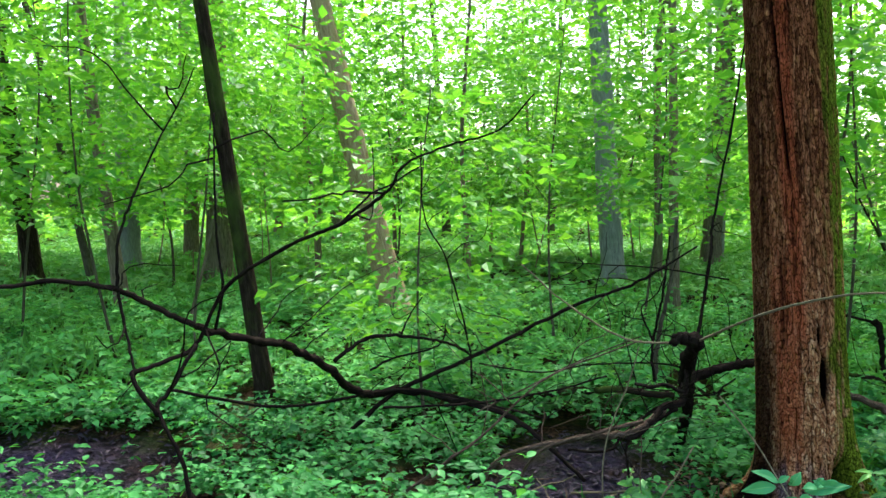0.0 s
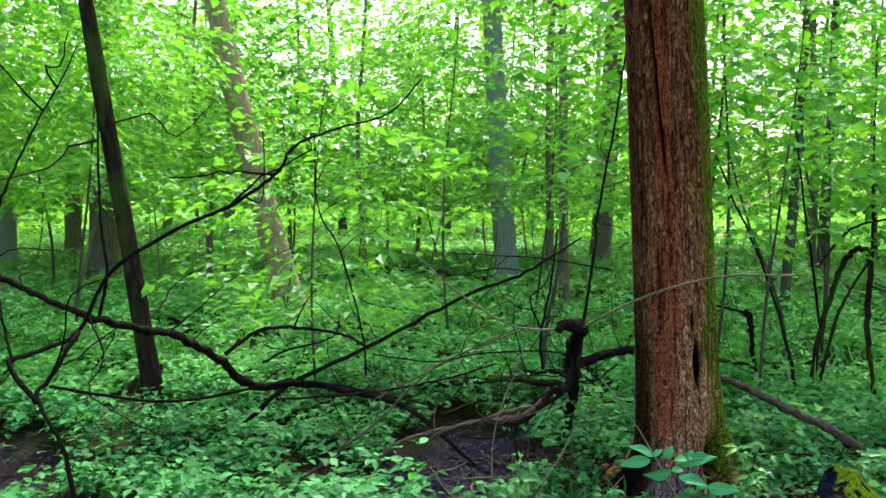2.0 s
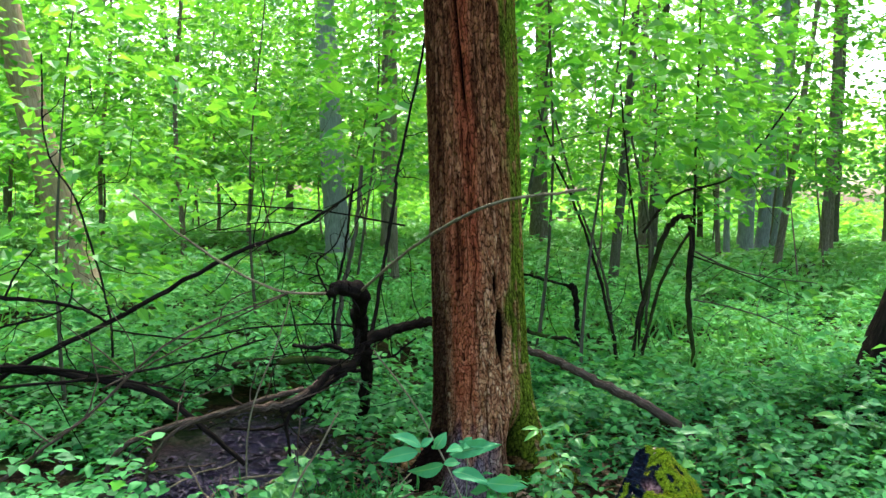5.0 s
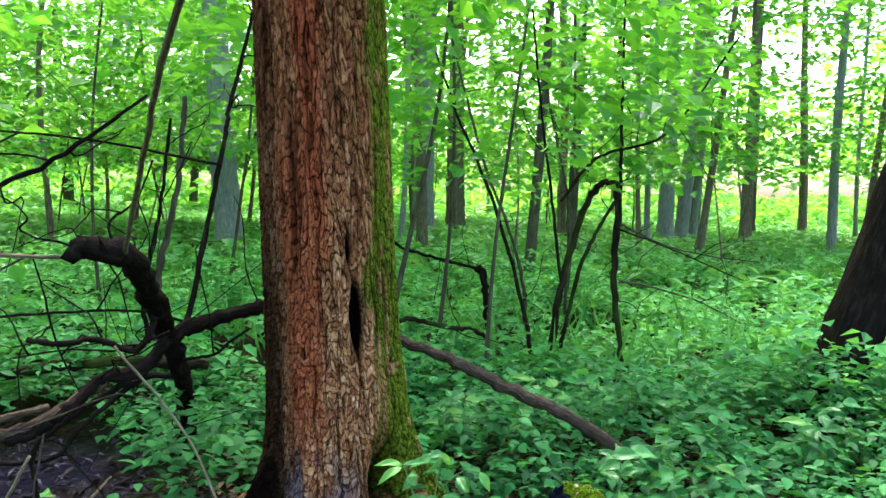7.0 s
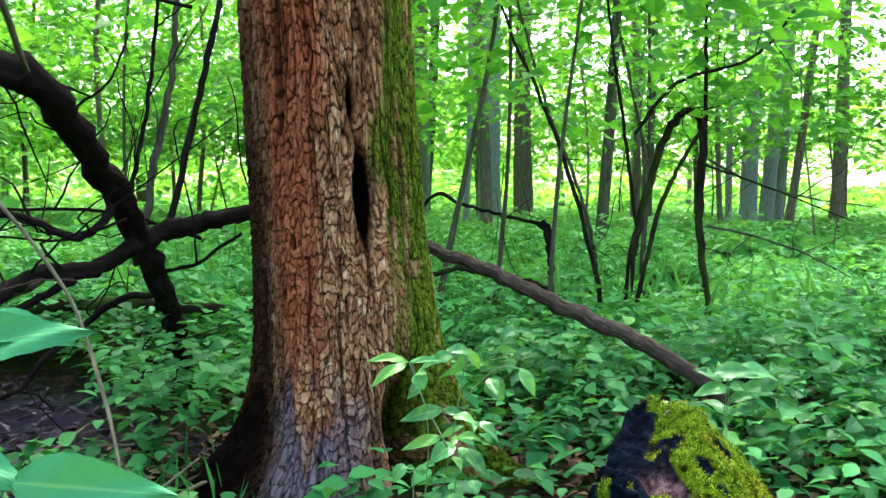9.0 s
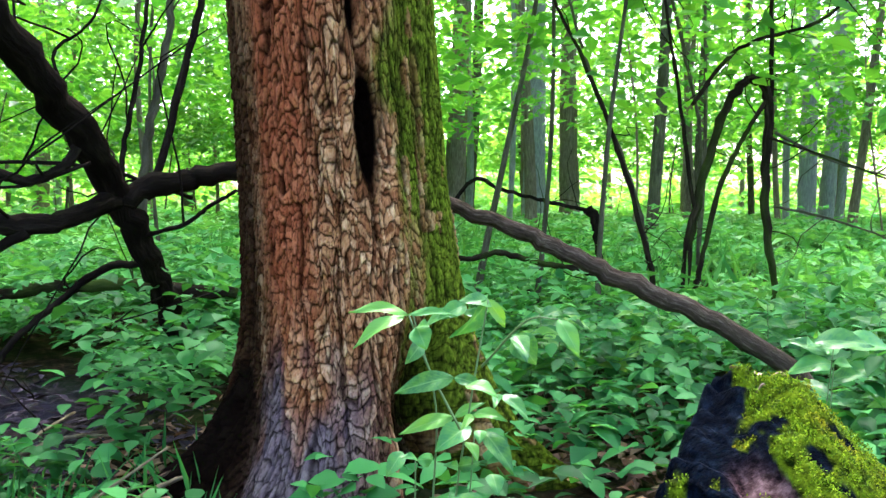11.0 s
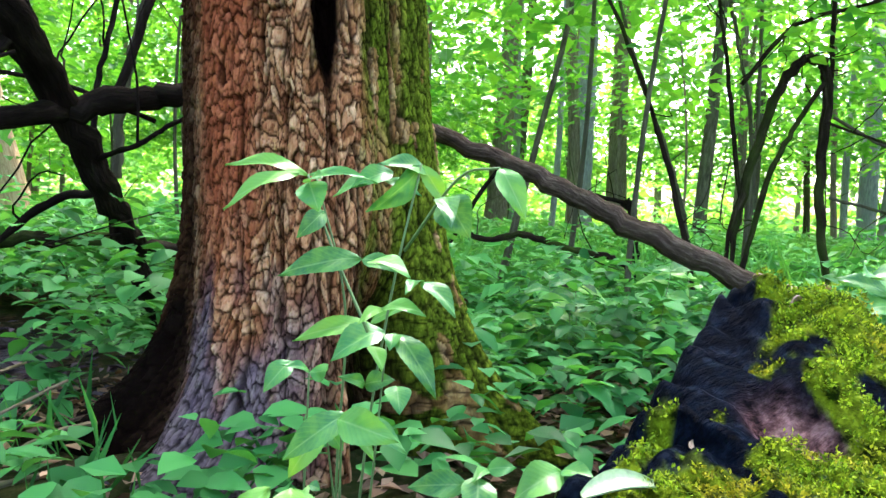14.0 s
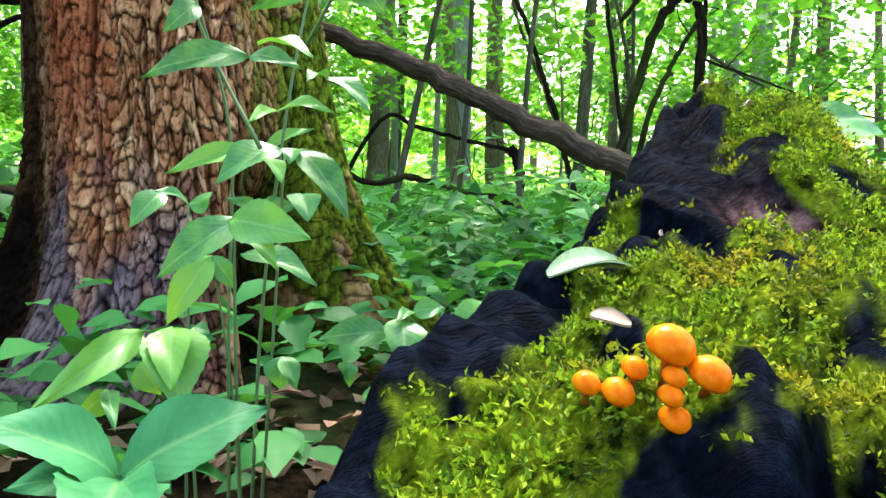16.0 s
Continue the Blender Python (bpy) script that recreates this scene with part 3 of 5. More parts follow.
def blob(a, centre, width):
    d = (a - centre + np.pi) % (2 * np.pi) - np.pi
    return np.exp(-(d / width) ** 2)


def great_trunk():
    m, nt, b = material("plated_bark")
    fine = noise_tex(nt, coords(nt, (1, 1, 0.35)), 90, 6, 0.7)
    plate, gap, moss, stain, ash = (attribute(nt, k) for k in ("plate", "gap", "moss", "stain", "ash"))
    dark_or_wet = attribute(nt, "dark_or_wet")
    col = ramp(nt, plate, ((0.1, (0.08, 0.026, 0.010)), (0.38, (0.25, 0.094, 0.038)), (0.62, (0.42, 0.20, 0.090)), (0.92, (0.60, 0.37, 0.20))))
    col = mix(nt, stain, col, mix(nt, plate, (0.18, 0.036, 0.014), (0.42, 0.115, 0.045)))
    col = mix(nt, ash, col, mix(nt, plate, (0.05, 0.044, 0.06), (0.15, 0.13, 0.165)))
    # near-black tone over the left side and foot
    col = mix(nt, dark_or_wet, col, mix(nt, plate, (0.0008, 0.0006, 0.0005), (0.007, 0.0045, 0.0032)))
    col = mix(nt, moss, col, ramp(nt, fine, ((0.3, (0.025, 0.042, 0.004)), (0.55, (0.10, 0.135, 0.010)), (0.75, (0.20, 0.225, 0.018)))))
    col = mix(nt, mix(nt, 1.0, gap, (1.0, 1.0, 1.0), "MULTIPLY"), (0.004, 0.002, 0.0015), col)
    col = mix(nt, 0.35, col, mix(nt, 1.0, col, ramp(nt, fine, ((0.32, (0.1, 0.1, 0.1)), (0.68, (1.9, 1.9, 1.9)))), "MULTIPLY"))
    nt.links.new(col, b.inputs["Base Color"])
    b.inputs["Roughness"].default_value = 0.78
    b.inputs["Specular IOR Level"].default_value = 0.006
    bump(nt, b, fine, 0.8, 0.006)

    half = np.linspace(-1, 1, 460, endpoint=False)
    turn = -1.75 + np.pi * (0.52 * half + 0.48 * half ** 5)
    na = len(turn)
    zs = np.concatenate([np.linspace(-0.3, -0.02, 40), np.linspace(-0.015, 1.5, 430), np.linspace(1.506, 3.1, 250), np.linspace(3.2, 13, 40)])
    a, z = np.meshgrid(turn, zs, indexing="xy")
    a = (a + np.pi) % (2 * np.pi) - np.pi
    zp = np.maximum(z, 0)
    deg = np.radians
    rad = 0.252 - 0.007 * zp + 0.06 * np.exp(-zp / 0.16)
    for centre, wide, amount, fall in ((-179, 13, 0.24, 0.15), (-22, 15, 0.26, 0.24), (-128, 20, 0.17, 0.15), (70, 25, 0.2, 0.15), (135, 22, 0.2, 0.15)):
        rad = rad + amount * blob(a, deg(centre), deg(wide)) * np.exp(-(zp + np.minimum(z, 0) * 0.3) / fall)
    hollow = np.exp(-((a - deg(-62) + 0.12 * (noise_mask(a * 9 + 4, z * 9) - 0.5)) / deg(17)) ** 4) * np.exp(-(zp / 0.34) ** 4)
    rad = rad - 0.16 * hollow
    rad = rad + 0.006 * np.sin(3 * a + 0.8 * z) + 0.004 * np.sin(7 * a - 1.3 * z)
    # plated bark: upright flakes in two sizes, each lifting at its foot, between long wandering furrows
    n3, n4 = noise_mask(a * 80 + 9, z * 105), noise_mask(a * 150, z * 230 + 7)
    bend, sway = noise_mask(a * 13 + 60, z * 8 + 4) - 0.5, noise_mask(a * 15 + 30, z * 11 + 8) - 0.5
    rise, gap, val = cells(((a + np.pi) / (2 * np.pi) * 124 + 2.1 * bend) % 124, np.interp(z, (-0.3, 1.0, 13), (3, 44, 280)) + 1.7 * sway, 124, 3)
    rise2, gap2, fleck = cells(((a + np.pi) / (2 * np.pi) * 190 + 2.4 * bend + 0.8 * (n3 - 0.5)) % 190, np.interp(z, (-0.3, 1.0, 13), (5, 66, 450)) + 2.0 * sway, 190, 8)
    streak = noise_mask(a * 26 + 1.5 * bend, z * 2.2 + 5)
    furrow = np.abs(2 * noise_mask(a * 12 + 3 + 0.9 * bend, z * 4.2 + 1.5 * sway) - 1)
    crack = (0.30 + 0.70 * step(0.02, 0.22, furrow)) * (0.18 + 0.82 * step(0.03, 0.22, gap))
    crack2 = step(0.0, 0.16, gap2)
    relief = 0.010 * step(0.0, 0.30, furrow) + 0.0065 * step(0.0, 0.15, gap) * (0.45 + 0.55 * val) - 0.0042 * rise + 0.0030 * crack2 * (0.3 + fleck) - 0.0012 * rise2 + 0.0022 * (n4 - 0.5)
    moss = 1 / (1 + np.exp(-(((a + deg(66)) + 0.35 * (noise_mask(a * 6 + 40, z * 5 + 3) - 0.5) * 2 + 0.2 * (val - 0.5)) / 0.07)))
    moss = moss * (a < deg(75)) * (0.35 + 0.65 * (noise_mask(a * 11 + 20, z * 9) > 0.22))
    edge = 0.10 * (noise_mask(a * 5 + 7, z * 3) - 0.5)
    path = deg(-117) + 0.10 * np.sin(z * 1.3 + 0.5)
    stain = np.exp(-(((a - path + edge) / deg(11)) ** 4)) * np.clip((z - 0.95) / 0.25, 0, 1)
    low = np.exp(-(((a - deg(-132) + edge * 2) / deg(17)) ** 4)) * np.clip((1.75 - z) / 0.3, 0, 1) * np.clip((z - 0.15) / 0.4, 0, 1)
    stain = np.maximum(stain, 0.9 * low)
    ash = np.clip((0.30 - z + 0.25 * (noise_mask(a * 8 + 3, z * 8) - 0.5)) / 0.12, 0, 1) * np.exp(-((a - deg(-125)) / deg(34)) ** 4)
    # the long split high up and the narrow rot hole
    line = deg(-121) - (z - 2.2) * deg(16)
    split = np.exp(-((a - line) / deg(2.2)) ** 2) * np.clip((z - 1.95) / 0.2, 0, 1)
    scar = np.exp(-((a - deg(-134)) / deg(3.5)) ** 2) * np.exp(-((z - 1.35) / 0.33) ** 4)
    hole = np.exp(-(((a - deg(-85) + 0.03 * (noise_mask(a * 30, z * 40) - 0.5)) / deg(5.8)) ** 2 + ((z - 0.87) / 0.125) ** 2) ** 2)
    slit = np.exp(-(((a - deg(-90)) / deg(2.6)) ** 2 + ((z - 1.13) / 0.06) ** 2))
    rad = rad + relief * (1 - 0.35 * moss) - 0.05 * split - 0.03 * scar - 0.07 * hole - 0.03 * slit
    v = np.stack([2.225 - 0.064 * (z - 0.6) + rad * np.cos(a), 4.88 + rad * np.sin(a), z], -1).reshape(-1, 3)
    n = len(zs)
    i, j = np.meshgrid(np.arange(n - 1), np.arange(na), indexing="ij")
    p, q = i * na + j, i * na + (j + 1) % na
    f = np.stack([p, q, q + na, p + na], -1).reshape(-1, 4)
    # mask of the near-black tone: left side, strongest towards the foot
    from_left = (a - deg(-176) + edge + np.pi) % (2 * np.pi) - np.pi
    dark_or_wet = 0.92 * np.exp(-((from_left / deg(30)) ** 4)) * (0.70 + 0.30 * step(1.6, 0.9, z + 0.6 * (noise_mask(a * 6, z * 2.5) - 0.5)))
    dark_or_wet = np.maximum(dark_or_wet, np.exp(-((from_left / deg(34)) ** 4)) * step(0.62, 0.3, z + 0.25 * (noise_mask(a * 9, z * 9) - 0.5)))
    thing = empty("great_tree")
    ob = mesh_object("trunk", v, f, m, True, thing)
    # recesses also coloured near-black: their inner shade is put into the colour
    dark = np.clip(np.maximum.reduce([split, scar * 0.8, hole * 2.2, slit * 1.5, hollow * 0.95]), 0, 1)
    for key, value in (("plate", np.clip(0.40 * val + 0.30 * fleck * step(2.2, 0.9, z) + 0.24 * n4 + 0.14 * n3 + 0.22 * streak - 0.13 - 0.08 * step(0.9, 2.2, z), 0, 1)), ("gap", crack * (0.45 + 0.55 * crack2) * (1 - dark)), ("moss", moss), ("stain", np.clip(stain, 0, 1) * 0.97), ("ash", ash * 0.85), ("dark_or_wet", dark_or_wet)):
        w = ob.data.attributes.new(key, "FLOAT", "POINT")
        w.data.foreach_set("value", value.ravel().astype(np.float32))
    r = np.random.default_rng(60)
    for k in range(7):
        h, an = r.uniform(7, 12), k * 0.9
        p0 = np.array([2.225 - 0.064 * (h - 0.6), 4.88, h])
        d = np.array([math.cos(an), math.sin(an), 0.5])
        tube("limb", [p0, p0 + d * 1.2, p0 + d * 2.2 + (0, 0, 0.3), p0 + d * 3.2], (0.09, 0.02), M_BROWN, thing, 7, 4, 0.08, 0, k)
    c = np.stack([2 + r.normal(0, 2.2, 300), 4.9 + r.normal(0, 2.2, 300), r.uniform(8, 14, 300)], -1)
    v, f = leaf_arrays(*sprays(c, r.uniform(0, 6.28, 300), r.uniform(0.6, 1.2, 300), 0.24, 12, r))
    mesh_object("crown", v, f, M_CANOPY, False, thing)
    tagged(thing, "great old trunk with plated reddish bark, moss and a rot hole", "tree")


great_trunk()


# ---------------------------------------------------------------- fallen wood
def branch_thing(name, label, pieces, mat, category="branch"):
    """pieces: (part name, radii, points); every piece is a mesh of its own under the thing."""
    thing = empty(name, pieces[0][2][0])
    base = np.array(pieces[0][2][0])
    for i, (part_name, radii, pts) in enumerate(pieces):
        stem = tube(part_name, [np.array(p) - base for p in pts], [0.62 * q for q in radii], mat, thing, 9 if max(radii) > 0.02 else 6, 8, 0.09, max(radii) * 0.10, len(name) * 7 + i)
        # short bare side twigs
        r = np.random.default_rng(len(label) * 13 + i)
        line = smooth_line([np.array(p) - base for p in pts], 6)
        length = np.linalg.norm(np.diff(line, axis=0), axis=1).sum()
        if part_name in ("stick", "log", "stub"):
            continue
        for k in range(int(min(7, 1 + length * 2.2))):
            j = int(r.uniform(0.15, 0.95) * (len(line) - 1))
            d = unit(r.normal(0, 1, 3) + (0, 0, 0.35))
            ln = r.uniform(0.12, 0.42)
            q = [line[j], line[j] + d * ln * 0.5 + r.normal(0, 0.02, 3), line[j] + d * ln + r.normal(0, 0.05, 3), line[j] + d * ln * 1.5 + r.normal(0, 0.08, 3)]
            tube("twig", q, (0.0042, 0.0016), mat, stem, 5, 3, 0.06, 0.004, k)
    return tagged(thing, label, category)


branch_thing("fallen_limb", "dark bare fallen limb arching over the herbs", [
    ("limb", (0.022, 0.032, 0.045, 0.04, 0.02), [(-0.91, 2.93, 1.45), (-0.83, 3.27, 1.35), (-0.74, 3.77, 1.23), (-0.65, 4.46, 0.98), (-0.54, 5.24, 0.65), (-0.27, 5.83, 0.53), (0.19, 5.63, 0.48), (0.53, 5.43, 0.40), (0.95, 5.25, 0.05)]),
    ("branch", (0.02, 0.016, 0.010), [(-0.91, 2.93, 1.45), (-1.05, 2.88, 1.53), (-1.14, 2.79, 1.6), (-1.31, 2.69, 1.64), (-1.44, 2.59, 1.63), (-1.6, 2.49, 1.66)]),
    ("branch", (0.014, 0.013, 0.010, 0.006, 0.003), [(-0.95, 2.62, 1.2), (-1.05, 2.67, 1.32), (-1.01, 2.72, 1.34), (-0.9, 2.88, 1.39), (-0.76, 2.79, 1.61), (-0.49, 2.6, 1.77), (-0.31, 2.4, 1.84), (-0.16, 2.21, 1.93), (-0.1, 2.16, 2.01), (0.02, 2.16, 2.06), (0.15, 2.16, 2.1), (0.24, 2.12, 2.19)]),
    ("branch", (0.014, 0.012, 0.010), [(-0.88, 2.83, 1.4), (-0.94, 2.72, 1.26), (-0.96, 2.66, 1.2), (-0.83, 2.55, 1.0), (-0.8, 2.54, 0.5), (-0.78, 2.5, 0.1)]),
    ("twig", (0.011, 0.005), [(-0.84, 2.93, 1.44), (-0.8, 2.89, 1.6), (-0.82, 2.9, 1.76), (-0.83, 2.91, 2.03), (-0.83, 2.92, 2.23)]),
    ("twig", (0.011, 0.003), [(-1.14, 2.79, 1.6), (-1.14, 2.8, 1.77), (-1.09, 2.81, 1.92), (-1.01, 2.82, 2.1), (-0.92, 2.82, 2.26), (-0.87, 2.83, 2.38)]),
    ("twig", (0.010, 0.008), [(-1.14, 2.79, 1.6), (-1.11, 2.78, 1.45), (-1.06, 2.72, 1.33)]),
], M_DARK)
branch_thing("fallen_branch", "long thin dark branch slanting up over the hollow", [
    ("stem", (0.032, 0.024, 0.018, 0.008), [(-0.75, 6.1, 0.12), (-0.35, 5.83, 0.51), (0.22, 5.55, 0.84), (0.83, 5.17, 1.23), (1.21, 4.93, 1.42), (1.51, 4.74, 1.65)]),
    ("twig", (0.005, 0.010), [(0.71, 4.99, 1.54), (1.05, 4.99, 1.52), (1.36, 4.99, 1.5), (1.79, 4.98, 1.43)]),
    ("twig", (0.024, 0.018, 0.012), [(-0.75, 5.45, 0.82), (-0.52, 5.46, 0.98), (-0.25, 5.41, 1.0), (0.06, 5.45, 0.94), (0.2, 5.55, 0.84)]),
    ("twig", (0.012, 0.006), [(-0.29, 5.41, 1.0), (-0.23, 5.42, 1.14), (-0.14, 5.42, 1.27)]),
], M_DARK)
branch_thing("fallen_branch", "dry branches piled over the muddy hollow", [
    ("stem", (0.018, 0.026, 0.034, 0.036), [(0.2, 4.85, 0.1), (0.37, 4.79, 0.36), (0.82, 4.66, 0.52), (1.15, 4.72, 0.54), (1.37, 4.89, 0.64)]),
    ("stem", (0.015, 0.02), [(0.4, 4.75, 0.1), (0.56, 4.68, 0.42), (0.9, 4.62, 0.56), (1.2, 4.74, 0.60)]),
    ("twig", (0.009, 0.006), [(0.22, 5.06, 0.57), (0.55, 4.97, 0.76), (0.83, 4.89, 0.93), (1.17, 4.69, 1.12)]),
], M_LOG)
branch_thing("dead_stick", "thin pale greenish sticks leaning across", [
    ("stick", (0.006, 0.010, 0.013), [(0.42, 4.24, 1.58), (0.66, 4.28, 1.37), (1.01, 4.37, 1.16), (1.37, 4.46, 1.12)]),
    ("stick", (0.012, 0.009, 0.006), [(1.43, 4.42, 1.14), (1.44, 3.6, 1.40), (1.448, 2.824, 1.58), (1.51, 2.35, 1.63)]),
], M_STICK, "stick")
for pts, rr in (([(0.9, 4.42, 0.1), (0.91, 4.42, 0.54), (1.03, 4.4, 0.9), (1.09, 4.4, 1.11)], 0.007), ([(0.98, 3.86, 0.08), (1.04, 3.84, 0.4), (1.13, 3.82, 0.57), (1.21, 3.8, 0.73)], 0.008),
                ([(1.39, 3.97, 0.94), (1.58, 3.89, 0.67), (1.7, 3.52, 0.30), (1.74, 3.4, -0.1)], 0.006)):
    branch_thing("dead_stick", "thin pale dry stick standing in the mud", [("stick", (rr, rr * 0.7), pts)], M_STICK, "stick")
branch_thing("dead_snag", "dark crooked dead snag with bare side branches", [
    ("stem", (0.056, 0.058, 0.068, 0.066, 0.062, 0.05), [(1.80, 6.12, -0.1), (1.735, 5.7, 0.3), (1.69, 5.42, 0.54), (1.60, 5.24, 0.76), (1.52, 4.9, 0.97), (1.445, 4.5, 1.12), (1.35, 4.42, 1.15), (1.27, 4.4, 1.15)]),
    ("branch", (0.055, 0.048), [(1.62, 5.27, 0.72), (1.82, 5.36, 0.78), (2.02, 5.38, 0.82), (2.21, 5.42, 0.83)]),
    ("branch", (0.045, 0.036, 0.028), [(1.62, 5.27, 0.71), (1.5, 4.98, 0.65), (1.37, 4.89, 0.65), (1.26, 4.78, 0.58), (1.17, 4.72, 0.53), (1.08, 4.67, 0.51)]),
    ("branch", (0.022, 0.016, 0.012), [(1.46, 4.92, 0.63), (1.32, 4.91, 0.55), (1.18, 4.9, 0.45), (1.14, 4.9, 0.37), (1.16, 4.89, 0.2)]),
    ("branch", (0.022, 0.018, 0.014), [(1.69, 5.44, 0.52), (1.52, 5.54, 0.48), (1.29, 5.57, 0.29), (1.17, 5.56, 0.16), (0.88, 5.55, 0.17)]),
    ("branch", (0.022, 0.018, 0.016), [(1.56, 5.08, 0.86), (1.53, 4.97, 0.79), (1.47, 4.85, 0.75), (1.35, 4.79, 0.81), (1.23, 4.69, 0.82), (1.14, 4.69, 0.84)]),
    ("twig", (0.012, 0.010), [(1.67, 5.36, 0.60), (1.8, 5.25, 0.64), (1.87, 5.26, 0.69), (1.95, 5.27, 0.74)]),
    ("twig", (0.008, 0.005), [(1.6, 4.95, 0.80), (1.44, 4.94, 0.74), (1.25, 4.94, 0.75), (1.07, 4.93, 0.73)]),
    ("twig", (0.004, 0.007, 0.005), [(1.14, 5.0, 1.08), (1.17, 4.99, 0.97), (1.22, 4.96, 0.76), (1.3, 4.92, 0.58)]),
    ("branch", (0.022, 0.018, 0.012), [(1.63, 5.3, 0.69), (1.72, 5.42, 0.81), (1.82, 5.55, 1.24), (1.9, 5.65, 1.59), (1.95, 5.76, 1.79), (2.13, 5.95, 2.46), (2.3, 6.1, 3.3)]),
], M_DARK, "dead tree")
branch_thing("fallen_log", "barkless weathered log leaning from trunk to stump", [
    ("log", (0.028, 0.036, 0.043, 0.048, 0.05), [(2.25, 5.24, 0.805), (2.56, 5.11, 0.698), (2.82, 5.02, 0.593), (3.07, 4.92, 0.462), (3.33, 4.83, 0.335), (3.7, 4.7, 0.05)]),
], M_LOG, "log")
branch_thing("fallen_branch", "thin bare branch with a knotted broken end", [
    ("stem", (0.028, 0.026, 0.022, 0.026), [(3.3, 8.95, 0.1), (3.71, 8.75, 0.85), (3.96, 8.64, 0.81), (4.28, 8.5, 0.72), (4.58, 8.36, 0.65)]),
    ("stub", (0.07, 0.03), [(4.55, 8.38, 0.68), (4.60, 8.35, 0.57), (4.63, 8.34, 0.3), (4.64, 8.34, -0.05)]),
], M_DARK)
branch_thing("bent_sapling", "dark sapling bent over in an arch with bare shoots", [
    ("stem", (0.052, 0.042, 0.042, 0.046, 0.034), [(4.55, 7.09, -0.05), (4.62, 7.1, 0.47), (4.75, 7.09, 1.05), (4.89, 7.06, 1.39), (5.0, 7.01, 1.45), (5.06, 6.98, 1.31), (5.03, 6.94, 0.65), (5.09, 6.88, 0.05)]),
    ("shoot", (0.022, 0.012), [(5.08, 6.98, 1.35), (5.09, 7.02, 2.02), (5.11, 7.06, 2.64), (5.14, 7.11, 3.47)]),
    ("shoot", (0.022, 0.012), [(4.62, 7.1, 1.30), (4.91, 7.07, 1.64), (5.33, 6.9, 1.79), (5.56, 6.82, 2.03), (5.92, 6.7, 2.6)]),
    ("shoot", (0.03, 0.022, 0.012), [(4.45, 7.15, 0.0), (4.39, 7.2, 0.42), (4.24, 7.31, 1.04), (4.07, 7.43, 1.57), (3.92, 7.52, 1.94), (3.77, 7.63, 2.43)]),
    ("shoot", (0.028, 0.022), [(4.63, 7.07, 0.1), (4.67, 7.07, 0.3), (4.79, 7.05, 0.81), (4.93, 7.02, 1.12), (5.06, 6.98, 1.35)]),
    ("shoot", (0.022, 0.012), [(4.66, 7.1, 0.6), (4.58, 7.19, 1.38), (4.52, 7.26, 1.96), (4.46, 7.36, 2.78)]),
    ("twig", (0.014, 0.006), [(5.04, 6.94, 1.1), (5.44, 6.78, 0.95), (5.93, 6.55, 0.73)]),
], M_OLIVE, "sapling")


# thin bare branches tangled over the hollow and beside the snag
branch_thing("dead_branch", "thin brown branch slanting over the muddy hollow", [("stem", (0.014, 0.01, 0.007), [(-0.205, 4.4, 0.293), (0.212, 4.4, 0.605), (0.584, 4.4, 0.939), (1.105, 4.4, 1.146)])], M_LOG)
branch_thing("dead_branch", "thin dark broken branch rising from the herbs", [("stem", (0.016, 0.012, 0.008), [(-0.516, 5.6, 0.727), (-0.35, 5.6, 0.815), (-0.036, 5.6, 0.903), (0.024, 5.6, 1.063)])], M_DARK)
branch_thing("dead_branch", "thin dark branch lying across the brushwood", [("stem", (0.008, 0.01, 0.012), [(0.246, 5.4, 0.816), (0.663, 5.4, 0.755), (1.008, 5.4, 0.809), (1.505, 5.4, 0.812), (1.82, 5.4, 0.716)])], M_DARK)
branch_thing("dead_branch", "dark branch lying across the brushwood", [("stem", (0.014, 0.012, 0.01), [(-0.38, 5.0, 0.614), (0.146, 5.0, 0.638), (0.632, 5.0, 0.709), (1.035, 5.0, 0.815)])], M_DARK)
branch_thing("dead_branch", "dark fallen branch lying over the herbs", [("stem", (0.018, 0.018, 0.014, 0.01), [(-1.869, 5.4, 0.635), (-1.098, 5.4, 0.518), (-0.247, 5.4, 0.635), (0.449, 5.4, 0.498), (0.681, 5.4, 0.439)])], M_DARK)
branch_thing("dead_branch", "thin dark dead shoot standing over the herbs", [("stem", (0.008, 0.011, 0.014), [(-0.159, 5.8, 2.356), (-0.139, 5.8, 1.826), (0.025, 5.8, 1.498), (0.19, 5.8, 0.876), (0.211, 5.8, 0.583)])], M_DARK)
branch_thing("dead_branch", "slender dark upright dead shoot behind the snag", [("stem", (0.02, 0.016, 0.012), [(1.58, 5.9, 0.579), (1.556, 5.9, 0.802), (1.599, 5.9, 1.066), (1.641, 5.9, 1.308), (1.676, 5.9, 1.668)])], M_DARK)
branch_thing("dead_branch", "slender dark upright dead shoot behind the snag", [("stem", (0.03, 0.026, 0.02), [(1.609, 6.0, 0.574), (1.624, 6.0, 0.849), (1.689, 6.0, 1.185), (1.733, 6.0, 1.458), (1.752, 6.0, 1.789)])], M_SAPLING)
branch_thing("dead_branch", "thin dark crooked twig branch beside the snag", [("stem", (0.014, 0.01, 0.006), [(1.485, 5.6, 0.935), (1.453, 5.6, 1.006), (1.399, 5.6, 1.172), (1.509, 5.6, 1.275), (1.579, 5.6, 1.457)])], M_DARK)
branch_thing("dead_branch", "low mossy fallen branch in the herbs", [("stem", (0.05, 0.05, 0.045), [(0.686, 6.7, 0.261), (0.951, 6.7, 0.303), (1.156, 6.7, 0.328), (1.511, 6.7, 0.327), (1.961, 6.7, 0.276)])], M_OLIVE)
